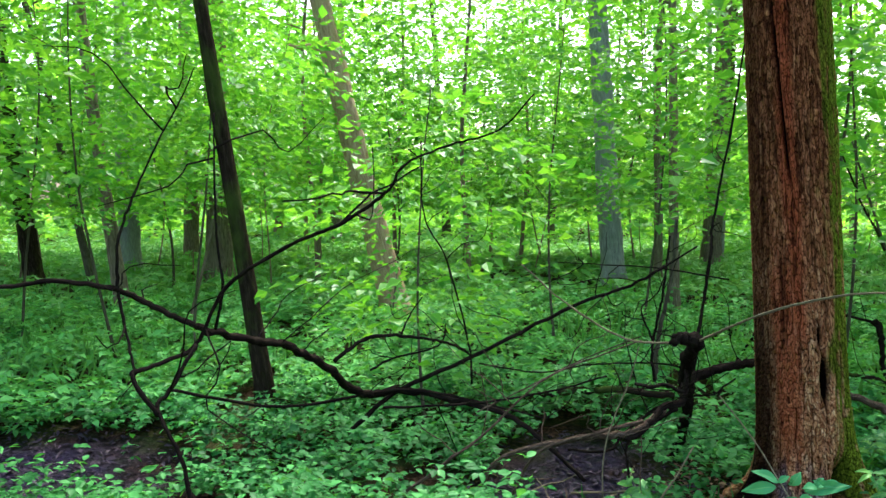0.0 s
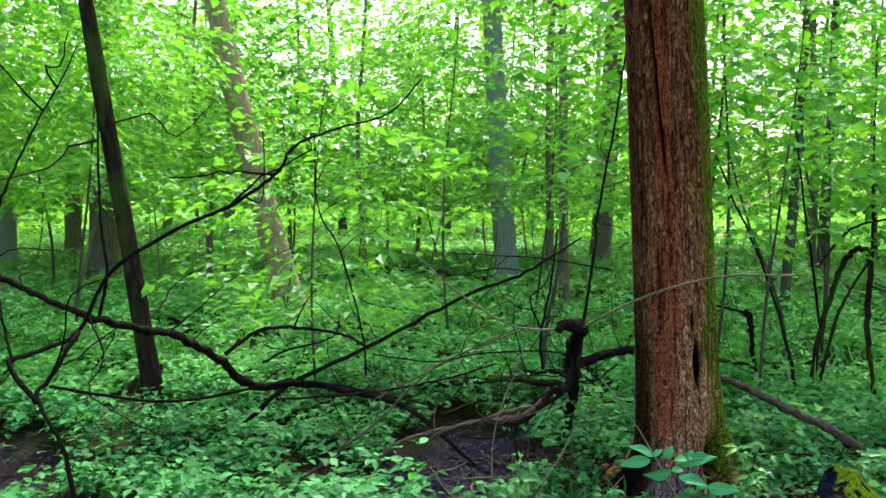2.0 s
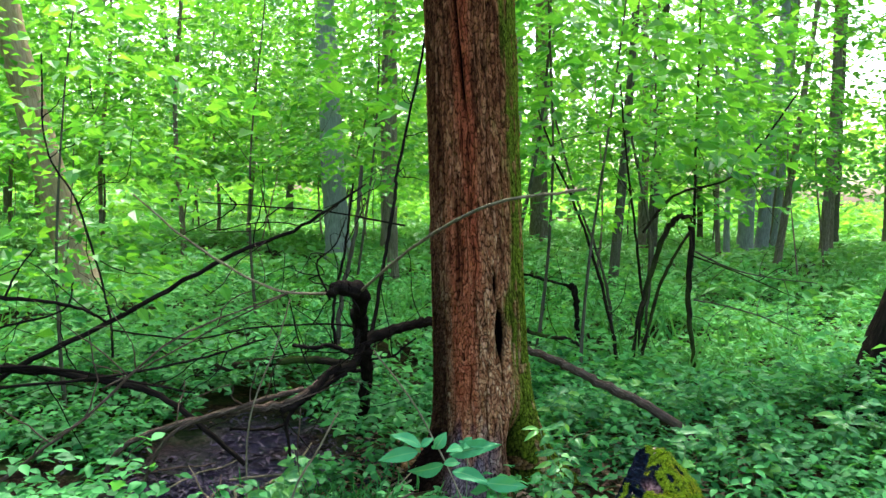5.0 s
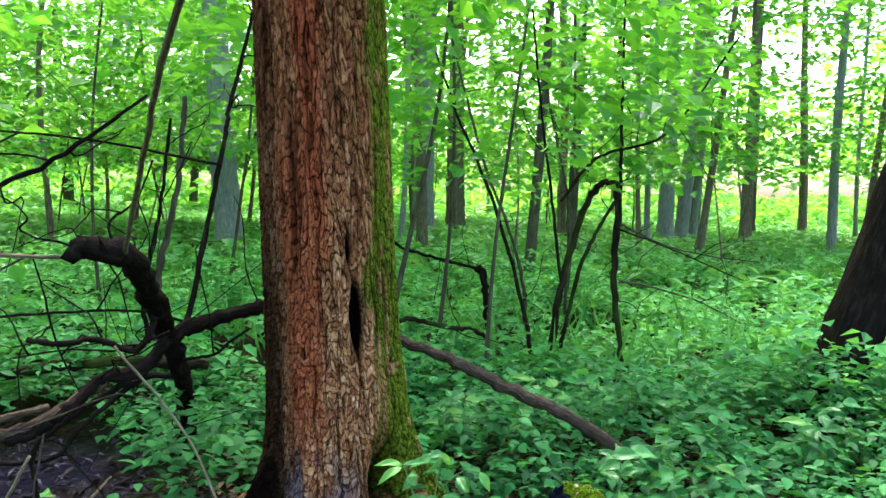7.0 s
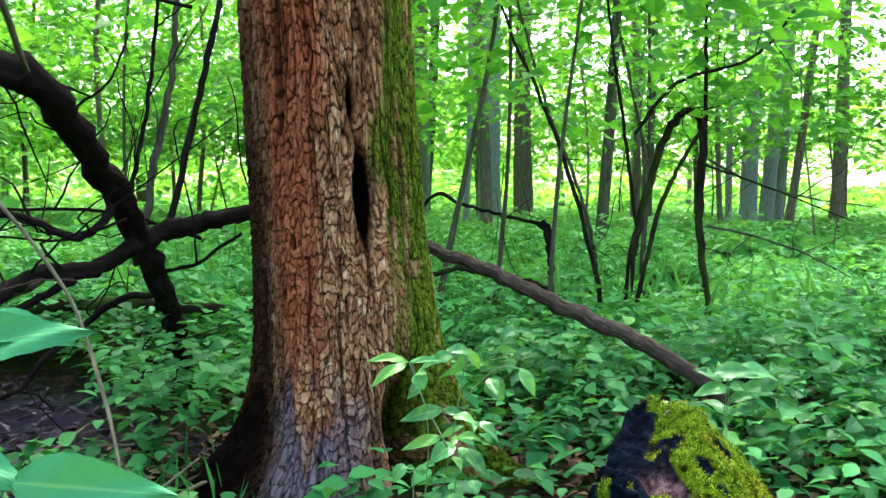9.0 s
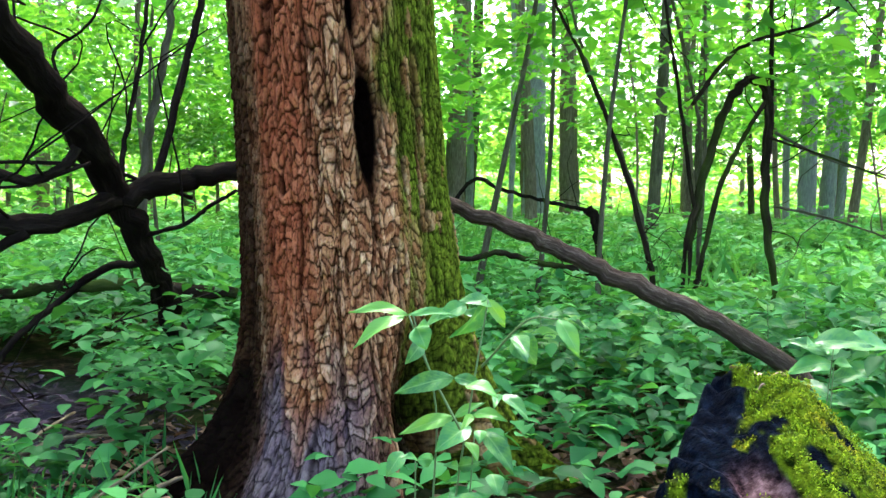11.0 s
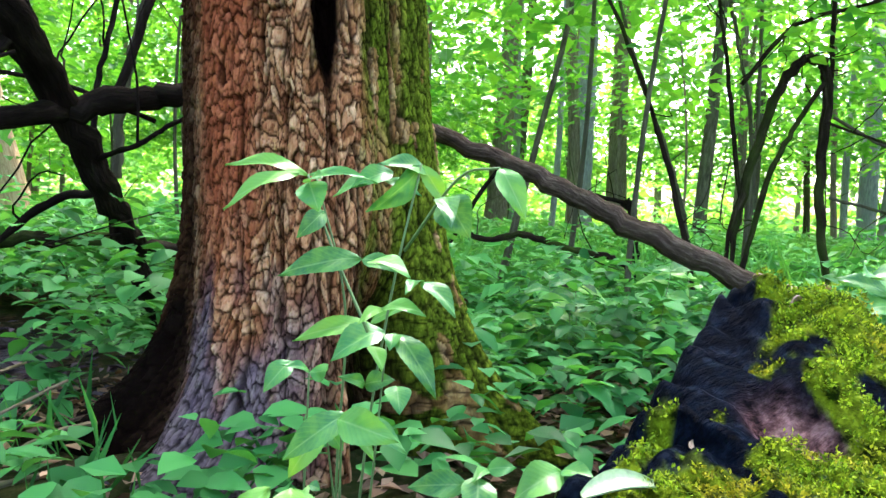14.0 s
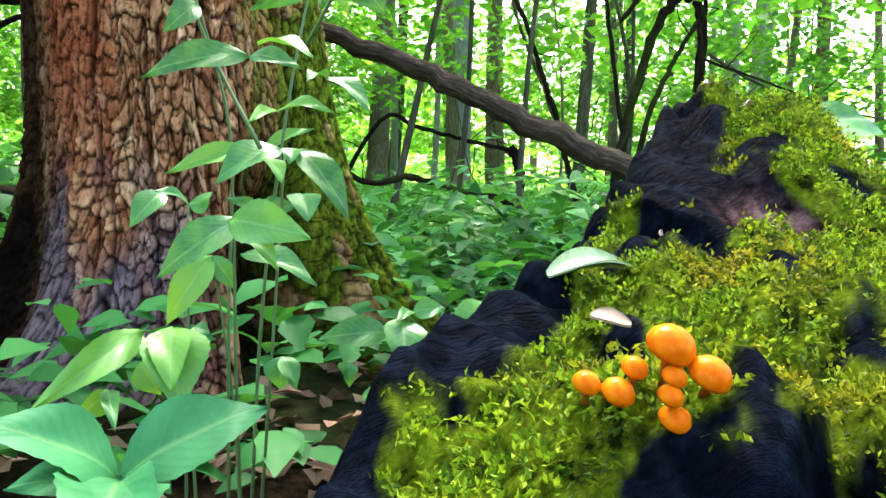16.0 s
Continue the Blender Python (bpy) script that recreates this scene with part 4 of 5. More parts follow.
branch_thing("leaning_sapling", "grey-brown sapling leaning over the clearing", [("stem", (0.016, 0.022, 0.028, 0.034), [(4.369, 8.6, 2.606), (4.688, 8.6, 1.636), (4.991, 8.6, 0.981), (5.15, 8.6, 0.486), (5.208, 8.6, 0.074)])], M_SAPLING)
branch_thing("leaning_sapling", "thin dark sapling standing in the clearing", [("stem", (0.018, 0.022, 0.026), [(5.074, 8.2, 2.586), (5.128, 8.2, 2.22), (5.256, 8.2, 1.77), (5.39, 8.2, 1.183), (5.387, 8.2, 0.238)])], M_SAPLING)
branch_thing("dead_branch", "thin bare side branch low over the herbs", [("stem", (0.016, 0.012, 0.008), [(5.089, 6.95, 1.133), (5.448, 6.95, 0.988), (5.904, 6.95, 0.89), (6.493, 6.95, 0.824)])], M_SAPLING)
branch_thing("dead_branch", "thin bare side branch low over the herbs", [("stem", (0.016, 0.012, 0.008), [(5.072, 6.92, 0.694), (5.434, 6.92, 0.626), (5.857, 6.92, 0.509), (6.303, 6.92, 0.318)])], M_SAPLING)
branch_thing("dead_branch", "thin mossy fallen branch lying in tall grass", [("stem", (0.02, 0.03, 0.03, 0.024), [(3.017, 7.2, 0.477), (3.228, 7.2, 0.388), (3.443, 7.2, 0.421), (3.731, 7.2, 0.347), (3.945, 7.2, 0.319), (4.065, 7.2, 0.252)])], M_OLIVE)


# dry sticks strewn round the muddy hollow and the foot of the snag
r = np.random.default_rng(81)
for k in range(26):
    x, y, a, ln = r.normal(0.9 if k < 16 else 1.5, 0.55 if k < 16 else 0.25), r.normal(5.0 if k < 16 else 4.4, 0.45 if k < 16 else 0.25), r.normal(0.5, 0.6), r.uniform(0.35, 0.9)
    z = z_at(x, y) + 0.03
    d = np.array([math.cos(a), math.sin(a), r.uniform(0.0, 0.35)])
    p0 = np.array([x, y, z])
    rr = r.uniform(0.008, 0.018)
    branch_thing("dead_stick", "dry brown stick lying over the muddy soil", [("stick", (rr, rr * 0.8, rr * 0.5), [p0 - d * ln * 0.5 * (1, 1, 0), p0 + r.normal(0, 0.02, 3), p0 + d * ln * 0.3 + r.normal(0, 0.02, 3), p0 + d * ln * 0.55])], M_LOG if k % 2 else M_STICK, "stick")


# ---------------------------------------------------------------- mossy stump and mushrooms
APEX, ALONG, ACROSS = np.array([2.80, 4.00]), np.array([-0.7071, -0.7071]), np.array([0.7071, -0.7071])


def stump_height(u, w):
    """Height of the old stump, u towards its long root, w across it."""
    crest = np.interp(u, [-0.4, -0.2, -0.05, 0.1, 0.2, 0.32, 0.5, 0.66, 0.74, 0.8], [-0.1, 0.15, 0.33, 0.43, 0.38, 0.305, 0.255, 0.225, 0.16, -0.1])
    left = np.interp(u, [-0.4, 0.0, 0.1, 0.2, 0.39, 0.53, 0.62, 0.8], [-0.10, -0.05, -0.05, -0.065, -0.085, -0.095, -0.105, -0.12]) + 0.006 * (noise_mask(u * 14, u * 3) - 0.5)
    flank = step(left - 0.10, left + 0.015, w)
    right = 1 - step(0.06, 0.55, w) * step(0.55, 0.1, u) * 0.8 - step(0.16, 0.5, w) * 0.5
    right = np.clip(right, 0, 1)
    h = -0.45 + (crest + 0.45) * flank * (0.55 + 0.45 * right)
    h = h - 0.35 * np.maximum(w - 0.05, 0) * step(0.5, 0.2, u)
    ridges = 0.016 * (np.abs(2 * noise_mask(u * 8 + 9, w * 42 + 3) - 1) - 0.4) * step(0.30, 0.42, u) + 0.026 * (np.abs(2 * noise_mask(u * 60 + 4, w * 7) - 1) - 0.5) * step(0.06, -0.02, w) + 0.02 * (np.abs(2 * noise_mask(u * 15, w * 15 + 6) - 1) - 0.4) + 0.022 * (noise_mask(u * 11 + 3, w * 11) - 0.5) + 0.010 * (noise_mask(u * 60, w * 45) - 0.5) + 0.022 * (noise_mask(u * 24, w * 24) - 0.5)
    h = h + ridges * (0.3 + 0.7 * flank)
    near = np.exp(-(((u - 0.65) / 0.055) ** 2 + ((w - 0.055) / 0.065) ** 2) ** 2)
    h = h * (1 - near) + (0.243 - 0.45 * (u - 0.65) + ridges) * near                              # the mushrooms' cushion
    h = h - 0.03 * np.exp(-(((u - 0.28) / 0.035) ** 2 + ((w - 0.065) / 0.05) ** 2) ** 2)          # rotten pocket
    h = h - 0.09 * np.exp(-(((u - 0.69) / 0.07) ** 2 + ((w - 0.118) / 0.026) ** 2) ** 2)           # black notch
    h = h - 0.022 * np.exp(-(((u - 0.10) / 0.03) ** 2 + ((w - 0.16) / 0.03) ** 2))
    # cracked upright fins of wood on the shaded side of the crest
    h = h + 0.030 * (np.abs(2 * noise_mask(u * 26 + 4, w * 3 + 2) - 1) - 0.4) * step(-0.01, -0.05, w) * step(0.44, 0.34, u) * flank
    return h


def moss_material():
    """Feathery moss: a colour for each tiny leaf, fading from fresh green to ochre in patches."""
    m, nt, b = material("moss_leaf")
    g = nt.nodes.new("ShaderNodeNewGeometry")
    fresh = ramp(nt, g.outputs["Random Per Island"], ((0.0, (0.025, 0.07, 0.002)), (0.5, (0.13, 0.23, 0.006)), (1.0, (0.33, 0.47, 0.014))))
    ochre = ramp(nt, g.outputs["Random Per Island"], ((0.0, (0.06, 0.05, 0.003)), (0.5, (0.25, 0.22, 0.008)), (1.0, (0.48, 0.40, 0.02))))
    patch = noise_tex(nt, coords(nt), 9, 4)
    col = mix(nt, ramp(nt, patch, ((0.48, (0, 0, 0)), (0.62, (0.85, 0.85, 0.85)))), fresh, ochre)
    deep = noise_tex(nt, coords(nt), 38, 3)
    col = mix(nt, ramp(nt, deep, ((0.38, (0.85, 0.85, 0.85)), (0.47, (0, 0, 0)))), col, (0.012, 0.03, 0.003))
    nt.links.new(col, b.inputs["Base Color"])
    b.inputs["Roughness"].default_value, b.inputs["Specular IOR Level"].default_value = 0.6, 0.1
    t = nt.nodes.new("ShaderNodeBsdfTranslucent")
    nt.links.new(col, t.inputs[0])
    sh = nt.nodes.new("ShaderNodeMixShader")
    sh.inputs[0].default_value = 0.3
    nt.links.new(b.outputs[0], sh.inputs[1])
    nt.links.new(t.outputs[0], sh.inputs[2])
    nt.links.new(sh.outputs[0], nt.nodes["Material Output"].inputs[0])
    return m


def stump():
    nu, nw = 270, 290
    u, w = np.meshgrid(np.linspace(-0.45, 0.82, nu), np.linspace(-0.42, 0.75, nw), indexing="ij")
    h = stump_height(u, w)
    xy = APEX + u[..., None] * ALONG + w[..., None] * ACROSS
    v = np.concatenate([xy, h[..., None]], -1).reshape(-1, 3)
    i, j = np.meshgrid(np.arange(nu - 1), np.arange(nw - 1), indexing="ij")
    a = i * nw + j
    f = np.stack([a, a + 1, a + nw + 1, a + nw], -1).reshape(-1, 4)
    m, nt, b = material("shaded_wet_wood")
    fine = noise_tex(nt, coords(nt, (1, 1, 1)), 55, 7, 0.7)
    # wood darkened and blued: deep shade and sky sheen put into the colour
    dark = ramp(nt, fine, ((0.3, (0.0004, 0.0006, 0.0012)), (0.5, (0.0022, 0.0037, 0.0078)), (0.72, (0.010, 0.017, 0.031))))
    rot = ramp(nt, fine, ((0.38, (0.01, 0.005, 0.005)), (0.5, (0.10, 0.05, 0.05)), (0.66, (0.24, 0.14, 0.14))))
    thick = ramp(nt, fine, ((0.38, (0.006, 0.012, 0.001)), (0.60, (0.13, 0.19, 0.007))))
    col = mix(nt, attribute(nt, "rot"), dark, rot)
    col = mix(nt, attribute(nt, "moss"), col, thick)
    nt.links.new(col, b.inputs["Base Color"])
    b.inputs["Roughness"].default_value = 0.40
    b.inputs["Specular IOR Level"].default_value = 0.004
    # wood grain that runs down the long root
    tc, mp = nt.nodes.new("ShaderNodeTexCoord"), nt.nodes.new("ShaderNodeMapping")
    mp.inputs["Rotation"].default_value, mp.inputs["Scale"].default_value = (0, 0, radians(-45)), (14, 150, 40)
    nt.links.new(tc.outputs["Object"], mp.inputs["Vector"])
    bump(nt, b, noise_tex(nt, mp.outputs[0], 1.0, 7, 0.7), 1.0, 0.012)
    thing = empty("mossy_stump")
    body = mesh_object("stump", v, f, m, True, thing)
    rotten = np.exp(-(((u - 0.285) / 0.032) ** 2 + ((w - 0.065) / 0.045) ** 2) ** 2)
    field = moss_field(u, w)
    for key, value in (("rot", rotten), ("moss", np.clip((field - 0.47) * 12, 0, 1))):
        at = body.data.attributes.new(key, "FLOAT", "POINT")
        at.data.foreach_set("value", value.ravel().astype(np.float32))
    # moss cushions: tufts of tiny leaves
    r = np.random.default_rng(70)
    n = 46000
    tu, tw = r.uniform(-0.4, 0.78, n), r.uniform(-0.36, 0.7, n)
    thick_moss = moss_field(tu, tw) - 0.5
    keep = thick_moss > 0.03 * r.normal(size=n)
    tu, tw, thick_moss = tu[keep], tw[keep], thick_moss[keep]
    n = len(tu)
    e = 0.012
    hz = stump_height(tu, tw)
    gu, gw = (stump_height(tu + e, tw) - hz) / e, (stump_height(tu, tw + e) - hz) / e
    nrm = unit(np.concatenate([-gu[:, None] * ALONG - gw[:, None] * ACROSS, np.ones((n, 1))], -1))
    base = np.concatenate([APEX + tu[:, None] * ALONG + tw[:, None] * ACROSS, hz[:, None]], -1)
    tuft = 0.012 * np.clip(thick_moss * 5, 0, 1) * (0.25 + noise_mask(tu * 70, tw * 70)) * r.uniform(0.3, 1.0, n)
    base = base + nrm * tuft[:, None] + (0, 0, -0.001)
    k = 5
    base = np.repeat(base, k, 0) + r.normal(0, 0.0022, (n * k, 3))
    way = np.repeat(nrm, k, 0) * 0.55 + r.normal(0, 0.6, (n * k, 3)) + np.repeat(r.normal(0, 0.4, (n, 3)), k, 0)
    L = r.uniform(0.0025, 0.0065, n * k)
    v, f = leaf_arrays(base, way, r.normal(0, 1, (n * k, 3)), L, L * 0.5)
    mesh_object("moss", v, f, moss_material(), False, thing)["kind"] = "stuff"
    tagged(thing, "rotten black stump overgrown with yellow-green moss", "stump")


def moss_field(u, w):
    """Over 0.5 where moss grows: streaks along the grain, bare wet wood on the flank, in the pocket and in the notches;
    the shaded front is bared to black.
    """
    f = 0.66 + 0.85 * (noise_mask(u * 9 + 2, w * 24 + 5) - 0.5) + 0.45 * (noise_mask(u * 34, w * 40) - 0.5) + 0.25 * (noise_mask(u * 90, w * 90) - 0.5)
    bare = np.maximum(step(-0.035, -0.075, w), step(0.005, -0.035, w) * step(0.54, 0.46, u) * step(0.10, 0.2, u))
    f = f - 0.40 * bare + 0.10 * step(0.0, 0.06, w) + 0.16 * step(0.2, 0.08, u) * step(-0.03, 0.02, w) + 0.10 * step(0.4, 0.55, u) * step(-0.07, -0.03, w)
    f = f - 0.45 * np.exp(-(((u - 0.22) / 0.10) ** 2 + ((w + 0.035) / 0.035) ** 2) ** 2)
    # rotten pocket; then the front, bared to black wood in place of shade
    f = f - 0.9 * np.exp(-(((u - 0.285) / 0.036) ** 2 + ((w - 0.065) / 0.050) ** 2) ** 2) - 0.42 * step(0.672, 0.705, u) - 0.4 * step(0.72, 0.75, u)
    return f - 0.8 * np.exp(-(((u - 0.68) / 0.075) ** 2 + ((w - 0.115) / 0.030) ** 2) ** 2) - 0.5 * np.exp(-(((u - 0.10) / 0.03) ** 2 + ((w - 0.16) / 0.03) ** 2))


stump()


def lathe(profile, sides=20):
    p = np.asarray(profile, float)
    a = np.linspace(0, 2 * np.pi, sides, endpoint=False)
    v = np.stack([p[:, :1] * np.cos(a), p[:, :1] * np.sin(a), np.repeat(p[:, 1:], sides, 1)], -1).reshape(-1, 3)
    i, j = np.meshgrid(np.arange(len(p) - 1), np.arange(sides), indexing="ij")
    q0, q1 = i * sides + j, i * sides + (j + 1) % sides
    return v, np.stack([q0, q1, q1 + sides, q0 + sides], -1).reshape(-1, 4)


def mushrooms():
    m, nt, b = material("orange_cap")
    lw = ramp(nt, noise_tex(nt, coords(nt), 160, 4), ((0.3, (0.62, 0.085, 0.0004)), (0.7, (0.80, 0.21, 0.0008))))
    nt.links.new(lw, b.inputs["Base Color"])
    b.inputs["Roughness"].default_value = 0.32
    b.inputs["Specular IOR Level"].default_value = 0.06
    ms, nt, b = material("orange_stalk")
    b.inputs["Base Color"].default_value, b.inputs["Roughness"].default_value = (0.36, 0.07, 0.004, 1), 0.5
    for x, y, z, rad in ((2.362, 3.497, 0.262, 0.0105), (2.349, 3.503, 0.252, 0.0058), (2.360, 3.492, 0.250, 0.0054), (2.375, 3.489, 0.251, 0.0092),
                         (2.357, 3.490, 0.243, 0.0055), (2.330, 3.508, 0.246, 0.0060), (2.341, 3.502, 0.243, 0.0072), (2.361, 3.492, 0.233, 0.0070)):
        thing = empty("mushroom", (x, y, z - 0.02))
        v, f = lathe([(0.0001, 0.62 * rad), (0.35 * rad, 0.58 * rad), (0.68 * rad, 0.40 * rad), (0.92 * rad, 0.10 * rad), (1.0 * rad, -0.22 * rad), (0.93 * rad, -0.40 * rad), (0.6 * rad, -0.30 * rad), (0.2 * rad, -0.22 * rad)])
        cap = mesh_object("cap", v, f[:, ::-1], m, True, thing)
        cap.location = (0, 0, 0.02)
        cap.rotation_euler = (0.5, -0.3, x * 3)
        tube("stalk", [(0, 0, 0.02), (0.004, 0.008, 0.012), (0.010, 0.018, 0.002), (0.016, 0.028, -0.012)], (rad * 0.24, rad * 0.3), ms, thing, 8, 4, 0.03)
        tagged(thing, "small glossy orange mushroom growing from moss", "mushroom", "mushroom cluster")


mushrooms()


# ---------------------------------------------------------------- leafy plants close by
def blade(name, base, tip, width, mat, parent, curl=0.12, seed=0):
    """One broad leaf with a toothed edge, a sunk midrib and a drooping tip."""
    r = np.random.default_rng(seed)
    base, tip = np.array(base, float), np.array(tip, float)
    d = tip - base
    L = np.linalg.norm(d)
    d = d / L
    up = np.array([-0.05, -0.75, 0.8]) + r.normal(0, 0.3, 3)
    if abs(d[2]) > 0.75:
        up = np.array([-0.2, -1.0, 0.4])
    side = unit(np.cross(d, up))
    nrm = np.cross(side, d)
    n = 21
    s = np.linspace(0, 1, n)
    half = width * 0.46 * np.sin(np.pi * s ** 0.78) ** 0.95 * (1 - 0.15 * s)
    tooth = 1 + 0.05 * (np.arange(n) % 2)
    arch = curl * L * np.sin(np.pi * s) - 0.05 * L * s
    cols = np.array([-1, -0.6, -0.25, 0, 0.25, 0.6, 1])
    v = base + d * (s * L)[:, None, None] + side * (half * tooth)[:, None, None] * cols[None, :, None] + nrm * (arch[:, None] + np.abs(cols)[None] * half[:, None] * 0.28 + 0.02 * L * np.sin(9 * s[:, None] + 3 * cols[None]))[..., None]
    v = v.reshape(-1, 3)
    m = len(cols)
    i, j = np.meshgrid(np.arange(n - 1), np.arange(m - 1), indexing="ij")
    a = i * m + j
    ob = mesh_object(name, v, np.stack([a, a + 1, a + m + 1, a + m], -1).reshape(-1, 4), mat, True, parent)
    for key, value in (("along", np.repeat(s, m)), ("across", np.tile(np.abs(cols), n))):
        at = ob.data.attributes.new(key, "FLOAT", "POINT")
        at.data.foreach_set("value", value.astype(np.float32))
    return ob


def leafy_plant(name, label, root, stems, leaves, mat=None):
    thing = empty(name, root)
    o = np.array(root)
    for i, (pts, rr) in enumerate(stems):
        tube("stem", [np.array(p) - o for p in pts], (rr, rr * 0.6), M_STEM, thing, 6, 5, 0.04, 0, i)
    for i, q in enumerate(leaves):
        blade("leaf", np.array(q[:3]) - o, np.array(q[3:6]) + (0, 0.03, 0) - o, q[6] * 1.2, mat or M_LEAF, thing, 0.12, i)
    # smaller leaves in the axils
    r = np.random.default_rng(len(leaves) * 31 + len(label))
    for i, q in enumerate(leaves[::2]):
        p, d = np.array(q[:3]) - o, np.array(q[3:6]) - np.array(q[:3])
        d = np.array([-d[0], d[1], d[2]]) * r.uniform(0.35, 0.75) + r.normal(0, 0.012, 3)
        blade("leaf", p, p + d, q[6] * 0.75, mat or M_LEAF, thing, 0.12, 50 + i)
    return tagged(thing, label, "plant")


leafy_plant("leafy_shrub", "young shrub with broad pale-lit green leaves before the trunk", (2.24, 4.06, -0.02), [
    ([(2.24, 4.06, -0.05), (2.24, 4.05, 0.2), (2.24, 4.03, 0.38), (2.20, 4.02, 0.53)], 0.002),
    ([(2.26, 4.05, -0.05), (2.27, 4.03, 0.2), (2.29, 4.0, 0.4), (2.32, 4.01, 0.55)], 0.002),
    ([(2.26, 3.96, 0.36), (2.22, 4.0, 0.45), (2.19, 4.0, 0.53)], 0.002),
    ([(2.30, 3.98, 0.45), (2.34, 3.9, 0.53), (2.37, 3.85, 0.54)], 0.002)],
    [(2.19, 4.01, 0.53, 2.1, 3.98, 0.54, 0.023), (2.18, 3.99, 0.53, 2.1, 3.95, 0.49, 0.025), (2.19, 3.95, 0.52, 2.2, 3.9, 0.49, 0.032),
     (2.21, 4.0, 0.49, 2.18, 3.95, 0.46, 0.023), (2.28, 4.03, 0.53, 2.22, 4.0, 0.51, 0.024), (2.29, 4.03, 0.54, 2.24, 3.99, 0.52, 0.027),
     (2.32, 4.02, 0.55, 2.26, 3.98, 0.49, 0.033), (2.33, 4.02, 0.54, 2.27, 3.98, 0.55, 0.027), (2.33, 3.91, 0.51, 2.35, 3.85, 0.47, 0.04),
     (2.37, 3.85, 0.54, 2.39, 3.79, 0.49, 0.025), (2.25, 3.96, 0.44, 2.16, 3.94, 0.42, 0.03), (2.25, 3.9, 0.44, 2.29, 3.84, 0.43, 0.031), (2.31, 3.92, 0.42, 2.34, 3.85, 0.39, 0.024)])
leafy_plant("leafy_shrub", "lower leafy shoots at the foot of the trunk", (2.26, 4.0, -0.03), [
    ([(2.26, 4.0, -0.06), (2.27, 3.97, 0.15), (2.28, 3.95, 0.36)], 0.0018),
    ([(2.21, 4.0, -0.06), (2.2, 4.0, 0.15), (2.2, 4.0, 0.31)], 0.0018),
    ([(2.24, 3.9, -0.08), (2.23, 3.87, 0.15), (2.225, 3.84, 0.30)], 0.0018)],
    [(2.27, 3.93, 0.39, 2.31, 3.86, 0.39, 0.021), (2.28, 3.97, 0.36, 2.22, 3.93, 0.33, 0.04), (2.27, 4.03, 0.36, 2.18, 4.0, 0.34, 0.024), (2.26, 3.93, 0.35, 2.27, 3.87, 0.33, 0.019),
     (2.29, 3.95, 0.36, 2.33, 3.88, 0.3, 0.03), (2.18, 4.0, 0.32, 2.15, 3.95, 0.29, 0.025), (2.2, 3.99, 0.31, 2.22, 3.93, 0.32, 0.021), (2.28, 3.87, 0.32, 2.28, 3.81, 0.3, 0.025),
     (2.23, 3.84, 0.3, 2.17, 3.8, 0.26, 0.028), (2.22, 3.82, 0.3, 2.27, 3.75, 0.29, 0.032), (2.26, 3.97, 0.3, 2.29, 3.92, 0.31, 0.023)])
leafy_plant("leafy_seedling", "broad-leaved seedling standing close over the soil", (2.183, 3.924, -0.08), [
    ([(2.183, 3.924, -0.1), (2.1929999999999996, 3.904, 0.08), (2.183, 3.884, 0.215)], 0.0016),
    ([(2.246, 3.969, -0.1), (2.236, 3.949, 0.12), (2.216, 3.929, 0.267)], 0.0016)],
    [(2.216, 3.929, 0.267, 2.178, 3.894, 0.211, 0.027),
     (2.239, 3.927, 0.268, 2.299, 3.866, 0.246, 0.03),
     (2.183, 3.884, 0.215, 2.185, 3.803, 0.164, 0.047),
     (2.162, 3.904, 0.209, 2.09, 3.8, 0.172, 0.026),
     (2.2, 3.903, 0.211, 2.212, 3.872, 0.206, 0.013),
     (2.159, 3.919, 0.182, 2.174, 3.883, 0.155, 0.025),
     (2.136, 3.875, 0.171, 2.113, 3.839, 0.153, 0.021)])
leafy_plant("leafy_seedling", "broad-leaved seedling between trunk and stump", (2.384, 3.961, -0.08), [
    ([(2.384, 3.961, -0.1), (2.384, 3.951, 0.08), (2.384, 3.931, 0.206)], 0.0016),
    ([(2.463, 3.9669999999999996, -0.1), (2.4730000000000003, 3.957, 0.1), (2.483, 3.937, 0.209)], 0.0016)],
    [(2.483, 3.937, 0.209, 2.422, 3.885, 0.187, 0.041),
     (2.384, 3.931, 0.206, 2.372, 3.854, 0.166, 0.037),
     (2.4, 3.948, 0.209, 2.43, 3.908, 0.214, 0.021),
     (2.379, 3.951, 0.19, 2.312, 3.937, 0.185, 0.03),
     (2.337, 3.937, 0.168, 2.332, 3.905, 0.155, 0.018),
     (2.336, 3.89, 0.148, 2.369, 3.849, 0.143, 0.02),
     (2.278, 3.95, 0.174, 2.275, 3.914, 0.145, 0.029),
     (2.378, 3.946, 0.164, 2.402, 3.903, 0.139, 0.021)])
leafy_plant("leafy_seedling", "low seedling with large paired toothed leaves", (2.147, 3.821, -0.1), [
    ([(2.147, 3.831, -0.12), (2.147, 3.8160000000000003, 0.03), (2.147, 3.801, 0.126)], 0.0018)],
    [(2.147, 3.801, 0.126, 2.249, 3.797, 0.164, 0.055),
     (2.145, 3.8, 0.126, 2.066, 3.746, 0.18, 0.055),
     (2.147, 3.791, 0.127, 2.132, 3.662, 0.123, 0.063)], M_TEAL)
